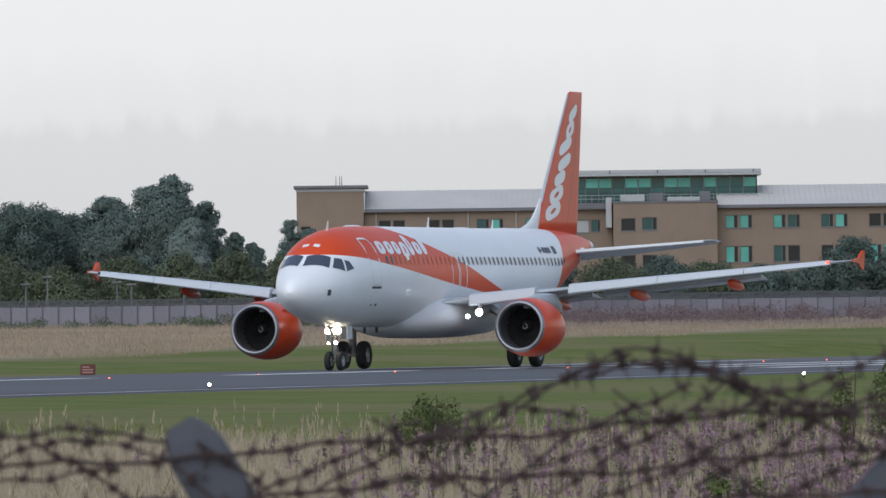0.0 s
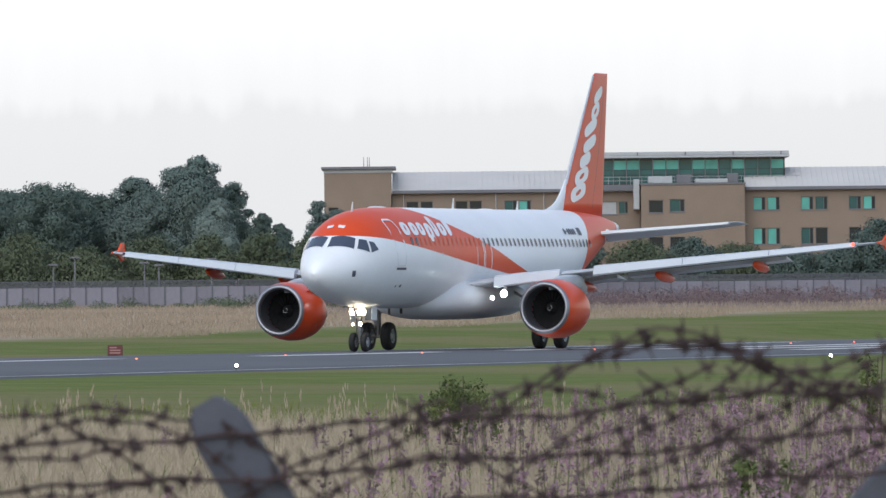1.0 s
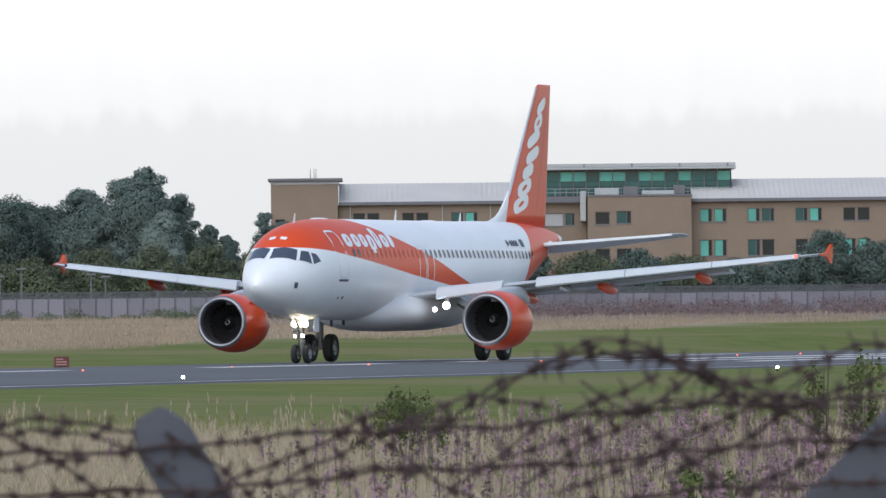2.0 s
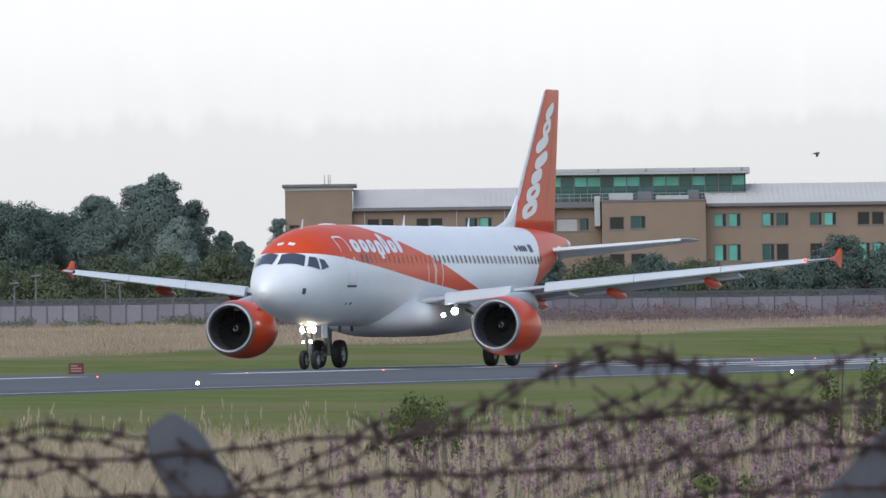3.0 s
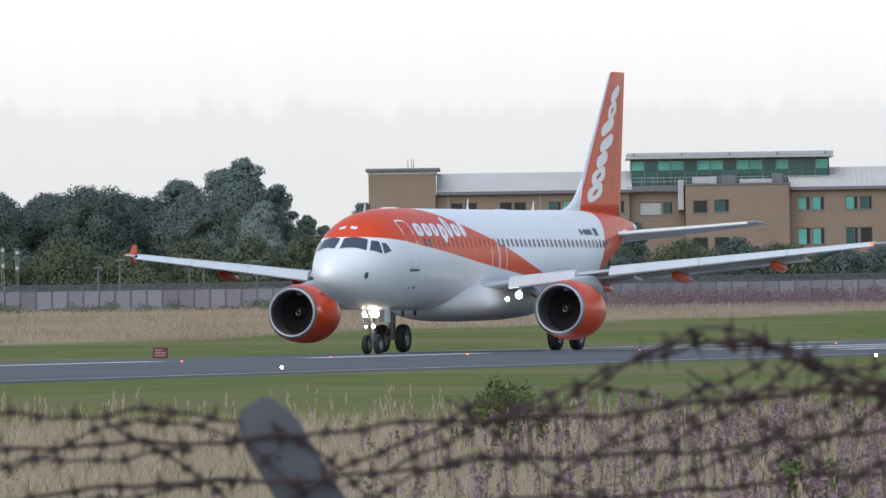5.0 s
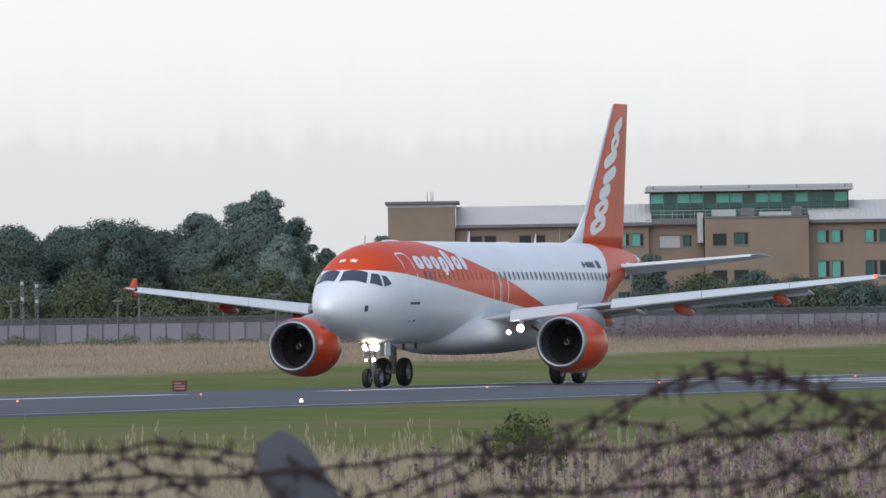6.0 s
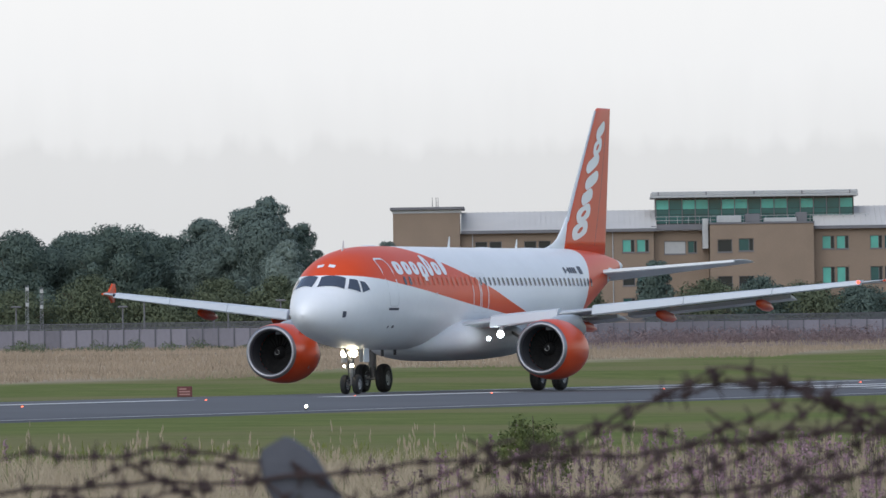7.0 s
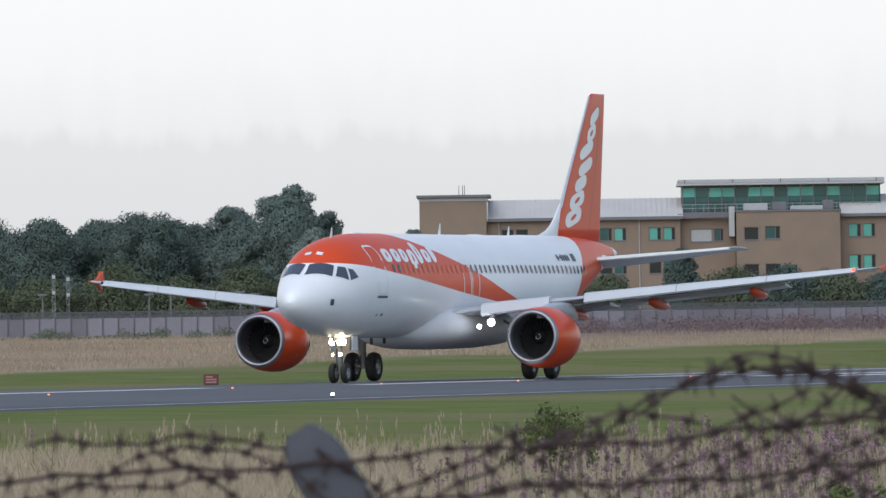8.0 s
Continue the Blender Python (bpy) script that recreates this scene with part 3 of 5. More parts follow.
    for i in range(4):
        x = -5.12 + 5.22 * i
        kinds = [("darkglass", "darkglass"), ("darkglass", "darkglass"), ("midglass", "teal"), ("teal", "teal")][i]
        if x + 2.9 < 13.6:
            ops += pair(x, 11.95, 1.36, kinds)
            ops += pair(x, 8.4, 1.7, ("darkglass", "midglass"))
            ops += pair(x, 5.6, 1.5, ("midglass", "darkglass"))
    wall(-6.65, 13.9, 1.2, 12, 14.2, ops)
    roof(-6.6, 14.2, 1.2, 7.5, 14.45, 16.55)
    for x in (-5.9, 3.9, 9.0):
        bm = bmesh.new(); rod(bm, (x + 5.2 * 0.1, 1.1, 4), (x + 0.52, 1.1, 14.1), 0.06, seg=6)
        part("drainpipe", bm, M["slab"], b)
    # recess with a grey pier
    wall(13.95, 19.75, 2.2, 12, 14.2, [(15.0, 17.3, 11.7, 13.1, "slab"), (17.5, 18.5, 11.8, 13.1, "midglass")])
    bm = bmesh.new(); box(bm, 13.6, 20.1, 1.3, 3.2, 14.22, 14.7, 0.03)
    part("gutter", bm, M["trim"], b)
    bm = bmesh.new(); box(bm, 19.05, 19.65, -0.8, 2.1, 12.2, 15.4, 0.03)
    part("pier", bm, M["slab"], b, "pale grey concrete pier")
    # projecting brick block
    wall(19.8, 30.8, -1.5, 10, 14.75, [(20.6, 22.15, 11.8, 13.15, "darkglass"), (22.83, 24.43, 11.88, 13.23, "midglass"), (20.6, 22.15, 8.0, 9.25, "darkglass"), (22.83, 24.43, 8.0, 9.25, "darkglass")])
    bm = bmesh.new(); box(bm, 19.7, 30.9, -1.6, 10.1, 14.752, 14.95, 0.02)
    part("parapet", bm, M["trim"], b)
    # right wing
    ops = []
    for i in range(7):
        x = 31.75 + 5.08 * i
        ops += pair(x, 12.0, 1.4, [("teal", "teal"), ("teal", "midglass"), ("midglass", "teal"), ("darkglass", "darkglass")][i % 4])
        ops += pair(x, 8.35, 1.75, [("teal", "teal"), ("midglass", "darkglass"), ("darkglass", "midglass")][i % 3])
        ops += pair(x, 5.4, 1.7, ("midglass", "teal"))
    wall(30.85, 66, 0.4, 12, 14.2, ops)
    roof(30.9, 66, 0.4, 7.5, 14.45, 16.65)
    # glazed penthouse
    px0, px1, pz0, pz1 = 14.0, 35.4, 14.75, 18.06
    bm = bmesh.new(); box(bm, px0, px1, 3.2, 11, pz0 - 0.4, pz0 + 0.15)
    part("deck", bm, M["trim"], b)
    bm = bmesh.new(); box(bm, px0 + 0.1, px1 - 0.1, 4.3, 11, pz0 + 0.152, pz1 - 0.35)
    core = part("penthouse_core", bm, M["darkglass"], b)
    n = 15
    step = (px1 - px0 - 0.4) / n
    for i in range(n):
        x = px0 + 0.2 + i * step
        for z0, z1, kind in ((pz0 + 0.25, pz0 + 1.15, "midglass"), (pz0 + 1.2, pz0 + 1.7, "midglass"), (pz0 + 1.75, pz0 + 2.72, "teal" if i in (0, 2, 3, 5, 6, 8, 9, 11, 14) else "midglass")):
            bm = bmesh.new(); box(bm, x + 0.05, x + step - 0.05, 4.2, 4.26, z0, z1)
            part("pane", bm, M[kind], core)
        bm = bmesh.new(); box(bm, x - 0.045, x + 0.045, 4.1, 4.3, pz0 + 0.152, pz1 - 0.352)
        part("mullion", bm, M["trim"], core)
    bm = bmesh.new(); box(bm, px0 - 0.35, px1 + 0.35, 2.9, 11.6, pz1 - 0.35, pz1 - 0.12, 0.03)
    part("penthouse_roof", bm, M["slab"], b)
    bm = bmesh.new(); box(bm, px0 - 0.25, px1 + 0.3, 3.0, 11.5, pz1 - 0.118, pz1 + 0.30, 0.05)
    part("roof_edge", bm, M["slab"], b, "pale metal roof edge")
    for i in range(5):
        x = px0 + 0.4 + i * 5.1
        bm = bmesh.new(); box(bm, x, x + 0.12, 2.94, 2.998, pz1 - 0.1, pz1 + 0.28)
        part("roof_joint", bm, M["trim"], b)
    bm = bmesh.new()
    for zz in (pz0 + 0.95, pz0 + 0.55):
        rod(bm, (px0, 3.3, zz), (px1 + 1.5, 3.3, zz), 0.025, seg=6)
    for i in range(20):
        rod(bm, (px0 + 0.1 + i * 1.18, 3.3, pz0 + 0.1), (px0 + 0.1 + i * 1.18, 3.3, pz0 + 0.97), 0.025, seg=6)
    part("balcony_rail", bm, M["slab"], b)
    for x, w, h in ((20.6, 2.6, 0.75), (23.6, 1.6, 0.9), (25.6, 3.6, 0.45), (29.0, 1.2, 1.0)):
        bm = bmesh.new(); box(bm, x, x + w, 0.5, 2.2, 14.955, 14.955 + h, 0.06)
        box(bm, x + 0.2, x + 0.5, 0.42, 0.498, 15.05, 14.955 + h * 0.8)
        part("roof_plant", bm, M["slab" if w > 2 else "trim"], b)
    return b


office()


# ---- airfield furniture ----
def lamp_post(x, y, top):
    z0 = ground_z(Vector((x, y, 0)))
    p = holder("lamp_post", Matrix.Translation((x, y, z0)), "slim grey lamp post with a flat head", "lamp post", "car park lamp posts")
    bm = bmesh.new(); rod(bm, (0, 0, 0), (0, 0, top - z0), 0.09, 0.06, 8)
    part("pole", bm, M["trim"], p)
    bm = bmesh.new(); box(bm, -0.42, 0.42, -0.2, 0.2, top - z0, top - z0 + 0.16, 0.04)
    part("lamp_head", bm, M["trim"], p)


for x, top in ((-42.4, 5.8), (-33.5, 5.7), (-31.7, 6.3), (-25.9, 5.8), (-24.7, 5.6), (-20.3, 6.05)):
    lamp_post(x, 707, top)


def mast(x, y, top):
    z0 = ground_z(Vector((x, y, 0)))
    p = holder("equipment_mast", Matrix.Translation((x, y, z0)), "thin lattice mast with white instruments", "mast", "masts by the wall")
    bm = bmesh.new()
    for a, c in ((-0.12, -0.1), (0.12, -0.1), (0, 0.12)):
        rod(bm, (a, c, 0), (a, c, top - z0), 0.018, seg=6)
    for i in range(8):
        rod(bm, (-0.12, -0.1, 0.3 + i * (top - z0) / 9), (0.12, -0.1, 0.6 + i * (top - z0) / 9), 0.02, seg=5)
    part("lattice", bm, M["steel"], p)
    for i, dz in enumerate((0.2, 1.5)):
        bm = bmesh.new(); box(bm, -0.12, 0.16, -0.3, -0.14, top - z0 - dz - 0.3, top - z0 - dz, 0.03)
        part("instrument", bm, M["slab"], p)


mast(-41.4, 706, 7.7)
mast(-40.2, 706, 7.5)


def edge_light(u, v, mat, label, z_top, r):
    p = on_ground(u, v)
    o = holder("runway_light", Matrix.Translation(p), label, "runway light", "runway edge lights")
    bm = bmesh.new(); rod(bm, (0, 0, -0.05), (0, 0, z_top - r), 0.05, 0.035, 8)
    part("stem", bm, M["dark"], o)
    bm = bmesh.new(); bmesh.ops.create_uvsphere(bm, u_segments=12, v_segments=8, radius=r, matrix=Matrix.Translation((0, 0, z_top)))
    part("lens", bm, M[mat], o)


for u, v in ((-60.6, 20.3), (-24, 28.8), (60, 23.6), (-120, 20.3)):
    edge_light(u, v, "edge", "lit warm white runway edge light", 0.15, 0.05)
for u, v in ((-54, 7.6), (-31.5, 5.1), (-17.1, 5.3), (-5.2, 6.4), (12.5, 7.4), (47.1, 4.8), (56.3, 4.9)):
    edge_light(u, v, "amber", "small glowing red runway centre light", 0.03, 0.04)


def marker_sign():
    u, v = 40.5, -25.0
    o = holder("airfield_sign", Matrix.Translation(on_ground(u, v)) @ pose(0, 0, 0, 0, 0, -3), "red airfield marker board with pale writing bars", "sign")
    bm = bmesh.new(); box(bm, -0.34, 0.34, -0.06, 0.06, 0.02, 0.50, 0.02)
    part("board", bm, M["signface"], o)
    for zz in (0.11, 0.23, 0.35):
        bm = bmesh.new(); box(bm, -0.24, 0.24 - 0.16 * (zz > 0.3), -0.068, -0.062, zz, zz + 0.06)
        part("writing_bar", bm, M["signbar"], o)
    for x in (-0.22, 0.22):
        bm = bmesh.new(); rod(bm, (x, 0, -0.1), (x, 0, 0.04), 0.035, seg=8)
        part("leg", bm, M["steel"], o)


marker_sign()

# ---- airliner: x runs aft from the nose, y to its right, z up from the ground ----
STATIONS = [(.15, 3.12, 3.12, .02), (.27, 3.42, 2.89, .25), (.62, 3.74, 2.64, .56), (1.1, 4.0, 2.43, .85), (1.68, 4.28, 2.26, 1.11), (2.26, 4.67, 2.12, 1.33),
            (2.95, 5.10, 1.99, 1.54), (3.65, 5.4, 1.89, 1.70), (4.65, 5.63, 1.80, 1.84), (6, 5.77, 1.74, 1.93), (7.5, 5.82, 1.73, 1.97), (24, 5.84, 1.73, 1.975),
            (26, 5.87, 1.86, 1.95), (28, 5.87, 2.3, 1.82), (30, 5.86, 2.93, 1.57), (32, 5.82, 3.57, 1.26), (34, 5.72, 4.2, .9), (36, 5.52, 4.72, .5), (37.1, 5.36, 4.94, .26), (37.57, 5.2, 5.06, .07)]


def glide(x, xs, ys):
    """Smooth curve through points that never overshoots."""
    d = np.diff(ys) / np.diff(xs)
    m = np.zeros(len(xs))
    for i in range(1, len(xs) - 1):
        if d[i - 1] * d[i] > 0:
            m[i] = 2 * d[i - 1] * d[i] / (d[i - 1] + d[i])
    m[0], m[-1] = d[0], d[-1]
    i = int(np.clip(np.searchsorted(xs, x) - 1, 0, len(xs) - 2))
    h = xs[i + 1] - xs[i]
    t = (x - xs[i]) / h
    return (2 * t**3 - 3 * t**2 + 1) * ys[i] + (t**3 - 2 * t**2 + t) * h * m[i] + (-2 * t**3 + 3 * t**2) * ys[i + 1] + (t**3 - t**2) * h * m[i + 1]


ST = np.array(STATIONS, float)


def section(x):
    top, low, half = (float(glide(x, ST[:, 0], ST[:, k])) for k in (1, 2, 3))
    return (top + low) / 2, (top - low) / 2, half


def skin(x, z, side=-1, lift=0.012):
    """Point on the hull side at x and height z."""
    zc, hh, hw = section(x)
    c = max(-1, min(1, (z - zc) / hh))
    y = hw * math.sqrt(1 - c * c)
    n = Vector((0, y / hw**2, (z - zc) / hh**2)).normalized()
    return Vector((x, side * (y + n.y * lift), z + n.z * lift))


def skin_round(x, phi, lift=0.012):
    """Point on the hull at x, phi degrees round from the top, negative to its left."""
    zc, hh, hw = section(x)
    a = radians(phi)
    n = Vector((-0.5 if x < 4 else 0, math.sin(a) / hw, math.cos(a) / hh)).normalized()
    return Vector((x, hw * math.sin(a), zc + hh * math.cos(a))) + n * lift


def decal_ring(name, outline, inner, mat, parent, side, label=""):
    """Flat painted loop that follows the hull."""
    n = len(outline)
    vs = [skin(x, z, side, 0.014) for x, z in outline] + [skin(x, z, side, 0.014) for x, z in inner]
    fs = [(i, (i + 1) % n, n + (i + 1) % n, n + i) for i in range(n)]
    return solid(name, vs, fs, mat, parent, label)


def decal(name, outline, mat, parent, side, lift=0.014, label=""):
    cx, cz = sum(p[0] for p in outline) / len(outline), sum(p[1] for p in outline) / len(outline)
    inner = [(cx + (x - cx) * 0.5, cz + (z - cz) * 0.5) for x, z in outline]
    n = len(outline)
    vs = [skin(x, z, side, lift) for x, z in outline + inner] + [skin(cx, cz, side, lift)]
    fs = [(i, (i + 1) % n, n + (i + 1) % n, n + i) for i in range(n)] + [(n + i, n + (i + 1) % n, 2 * n) for i in range(n)]
    return solid(name, vs, fs, mat, parent, label)


def rounded(cx, cz, w, h, power=4, k=24, lean=0.0):
    out = []
    for i in range(k):
        a = 2 * math.pi * i / k
        c, s = math.cos(a), math.sin(a)
        dz = h / 2 * math.copysign(abs(s) ** (2 / power), s)
        out.append((cx + w / 2 * math.copysign(abs(c) ** (2 / power), c) + lean * dz, cz + dz))
    return out


def aerofoil(le, te, z, thick, y, n=14):
    """Ring of points of a wing section at span y."""
    pts = []
    for i in range(n + 1):
        f = 0.5 - 0.5 * math.cos(math.pi * i / n)
        th = thick * (1.48 * math.sqrt(f) - 0.63 * f - 1.76 * f * f + 1.42 * f**3 - 0.5 * f**4)
        pts.append((f, th))
    up = [(le + (te - le) * f, y, z + th) for f, th in pts]
    lo = [(le + (te - le) * f, y, z - th * 0.8) for f, th in pts[1:-1]]
    return up + lo[::-1]


def lifting(name, sections, mat, parent, label=""):
    vs, fs = rings(sections)
    return solid(name, vs, fs, mat, parent, label, smooth=True)


def fin_ring(z, le, te, thick, n=12):
    pts = [(0.5 - 0.5 * math.cos(math.pi * i / n)) for i in range(n + 1)]
    th = [thick * (1.48 * math.sqrt(f) - 0.63 * f - 1.76 * f * f + 1.42 * f**3 - 0.5 * f**4) for f in pts]
    a = [(le + (te - le) * f, t, z) for f, t in zip(pts, th)]
    c = [(le + (te - le) * f, -t, z) for f, t in zip(pts[1:-1], th[1:-1])]
    return a + c[::-1]


def wheel(name, parent, x, y, r, w):
    """Tyre and rim turning about the axle; its space is centred on the hub."""
    h = new(name)
    h.parent = parent
    h.matrix_basis = Matrix.Translation((x, y, r + 0.005))
    prof = [(-w / 2, r * 0.52), (-w / 2, r * 0.80), (-w * 0.42, r * 0.93), (-w * 0.22, r * 0.99), (-w * 0.20, r * 0.975), (-w * 0.14, r * 0.975), (-w * 0.12, r), (w * 0.12, r), (w * 0.14, r * 0.975),
            (w * 0.20, r * 0.975), (w * 0.22, r * 0.99), (w * 0.42, r * 0.93), (w / 2, r * 0.80), (w / 2, r * 0.52)]
    ring = [[(p[1], p[0], p[2]) for p in row] for row in turned(prof, 32)]
    vs, fs = rings(ring, False, False)
    solid("tyre", vs, fs, M["tyre"], h, "black rubber tyre", True)
    prof = [(-w * 0.40, r * 0.05), (-w * 0.47, r * 0.12), (-w * 0.30, r * 0.22), (-w * 0.30, r * 0.40), (-w * 0.48, r * 0.53), (w * 0.48, r * 0.53), (w * 0.30, r * 0.40), (w * 0.30, r * 0.22), (w * 0.47, r * 0.12), (w * 0.40, r * 0.05)]
    ring = [[(p[1], p[0], p[2]) for p in row] for row in turned(prof, 24)]
    vs, fs = rings(ring)
    solid("rim", vs, fs, M["rim"], h, "grey metal wheel rim", True)
    bm = bmesh.new(); rod(bm, (0, -w * 0.03, 0), (0, w * 0.03, 0), r * 0.06, seg=8)
    first = part("bolt", bm, M["dark"], h)
    for i in range(16):
        o = first if i == 0 else new("bolt", first.data)
        a = math.pi / 4 * (i % 8)
        o.parent = h
        o.location = (math.cos(a) * r * 0.31, (1 if i < 8 else -1) * w * 0.31, math.sin(a) * r * 0.31)
    return h


WHEELS = []


def engine(parent, side):
    y, z = side * 5.75, 1.70
    e = new("engine"); e.parent = parent
    e.matrix_basis = Matrix.Translation((11.3, y, z)) @ pose(0, 0, 0, 0, 2, 0)
    tagged(e, "orange turbofan engine with bare metal inlet lip")
    vs, fs = rings(turned([(0.13, 1.075), (0.3, 1.12), (0.7, 1.175), (1.3, 1.205), (2.0, 1.18), (2.6, 1.08), (3.1, 0.94), (3.12, 0.90)], 56), False, False)
    solid("cowl", vs, fs, M["orange"], e, "orange fan cowl", True)
    vs, fs = rings(turned([(0.13, 1.077), (0.06, 1.045), (0.015, 1.0), (0.0, 0.955), (0.02, 0.915), (0.09, 0.88), (0.2, 0.86)], 56), False, False)
    solid("inlet_lip", vs, fs, M["lip"], e, "bare metal inlet lip", True)
    vs, fs = rings(turned([(0.2, 0.86), (0.5, 0.855), (1.0, 0.87), (1.05, 0.86)], 56), False, False)
    solid("inlet_duct", vs, fs, M["duct"], e, "grey inlet lining", True)
    vs, fs = rings(turned([(1.3, 0.88), (1.3, 0.05)], 40), False, True)
    solid("fan_case", vs, fs, M["fan"], e)
    hub = Matrix.Translation((1.05, 0, 0))
    vs = []
    for r, tw, ch in ((0.26, 0.35, 0.10), (0.55, 0.75, 0.12), (0.85, 1.05, 0.14)):
        for sg in (-1, 1):
            da = sg * ch * math.sin(tw) / r
            vs.append((sg * ch * math.cos(tw), r * math.sin(da), r * math.cos(da)))
    first = solid("fan_blade", vs, [(0, 1, 3, 2), (2, 3, 5, 4)], M["fan"], e)
    first.matrix_basis = hub
    for i in range(1, 24):
        o = new("fan_blade", first.data)
        o.parent = e
        o.matrix_basis = hub @ pose(0, 0, 0, 15 * i, 0, 0)
    vs, fs = rings(turned([(-0.42, 0.01), (-0.35, 0.09), (-0.2, 0.17), (0.0, 0.25), (0.1, 0.27)], 28))
    solid("spinner", vs, fs, M["fan"], e, "", True).matrix_basis = hub
    vs = [(-0.425 + 0.011 * i, (0.02 + 0.008 * i) * math.sin(i * 0.55), (0.02 + 0.008 * i) * math.cos(i * 0.55)) for i in range(12)]
    vs2 = [(x - 0.012, q * 1.3, w * 1.3) for x, q, w in vs]
    solid("spiral_mark", vs + vs2, [(i, i + 1, 13 + i, 12 + i) for i in range(11)], M["slab"], e).matrix_basis = hub
    vs, fs = rings(turned([(2.7, 0.86), (3.3, 0.72), (3.9, 0.55), (4.3, 0.50)], 40), True, False)
    solid("core_nozzle", vs, fs, M["dark"], e, "", True)
    vs, fs = rings(turned([(3.9, 0.42), (4.4, 0.34), (4.9, 0.12), (5.0, 0.02)], 24))
    solid("exhaust_plug", vs, fs, M["lip"], e, "", True)
    prof = [(0.75, 1.13, 0.05), (1.6, 1.28, 0.18), (2.6, 1.42, 0.22), (4.2, 1.48, 0.2), (5.2, 1.1, 0.08)]
    rows = []
    for x, zt, w in prof:
        rows.append([(x, -w, 0.75), (x, -w, zt - 0.08), (x, -w * 0.4, zt), (x, w * 0.4, zt), (x, w, zt - 0.08), (x, w, 0.75)])
    vs, fs = rings(rows)
    solid("pylon", vs, fs, M["grey"], e, "grey engine pylon", True)
    for i, (dx, w) in enumerate(((1.45, 0.07), (1.6, 0.07), (1.75, 0.05), (2.0, 0.16))):
        r = 1.205 - 0.03 * i
        a = radians(-118)
        rows = [[(x, side * -r * 1.006 * math.sin(a + da), r * 1.006 * math.cos(a + da)) for da in (-0.06, 0.06)] for x in (dx, dx + w)]
        vs = [p for q in rows for p in q]
        solid("marking_bar", [(p[0], -p[1], p[2]) for p in vs], [(0, 1, 3, 2)], M["slab"], e)
    vs = []
    for x, r0, r1 in ((0.9, 1.18, 1.22), (1.5, 1.19, 1.46), (2.05, 1.17, 1.5), (2.1, 1.16, 1.18)):
        for da in (-0.01, 0.01):
            a = side * radians(-48) + da
            vs += [(x, r0 * math.sin(a), r0 * math.cos(a)), (x, r1 * math.sin(a), r1 * math.cos(a))]
    fs = []
    for i in range(3):
        k = i * 4
        fs += [(k, k + 1, k + 5, k + 4), (k + 2, k + 6, k + 7, k + 3), (k + 1, k + 3, k + 7, k + 5)]
    solid("strake", vs, fs, M["orange"], e)


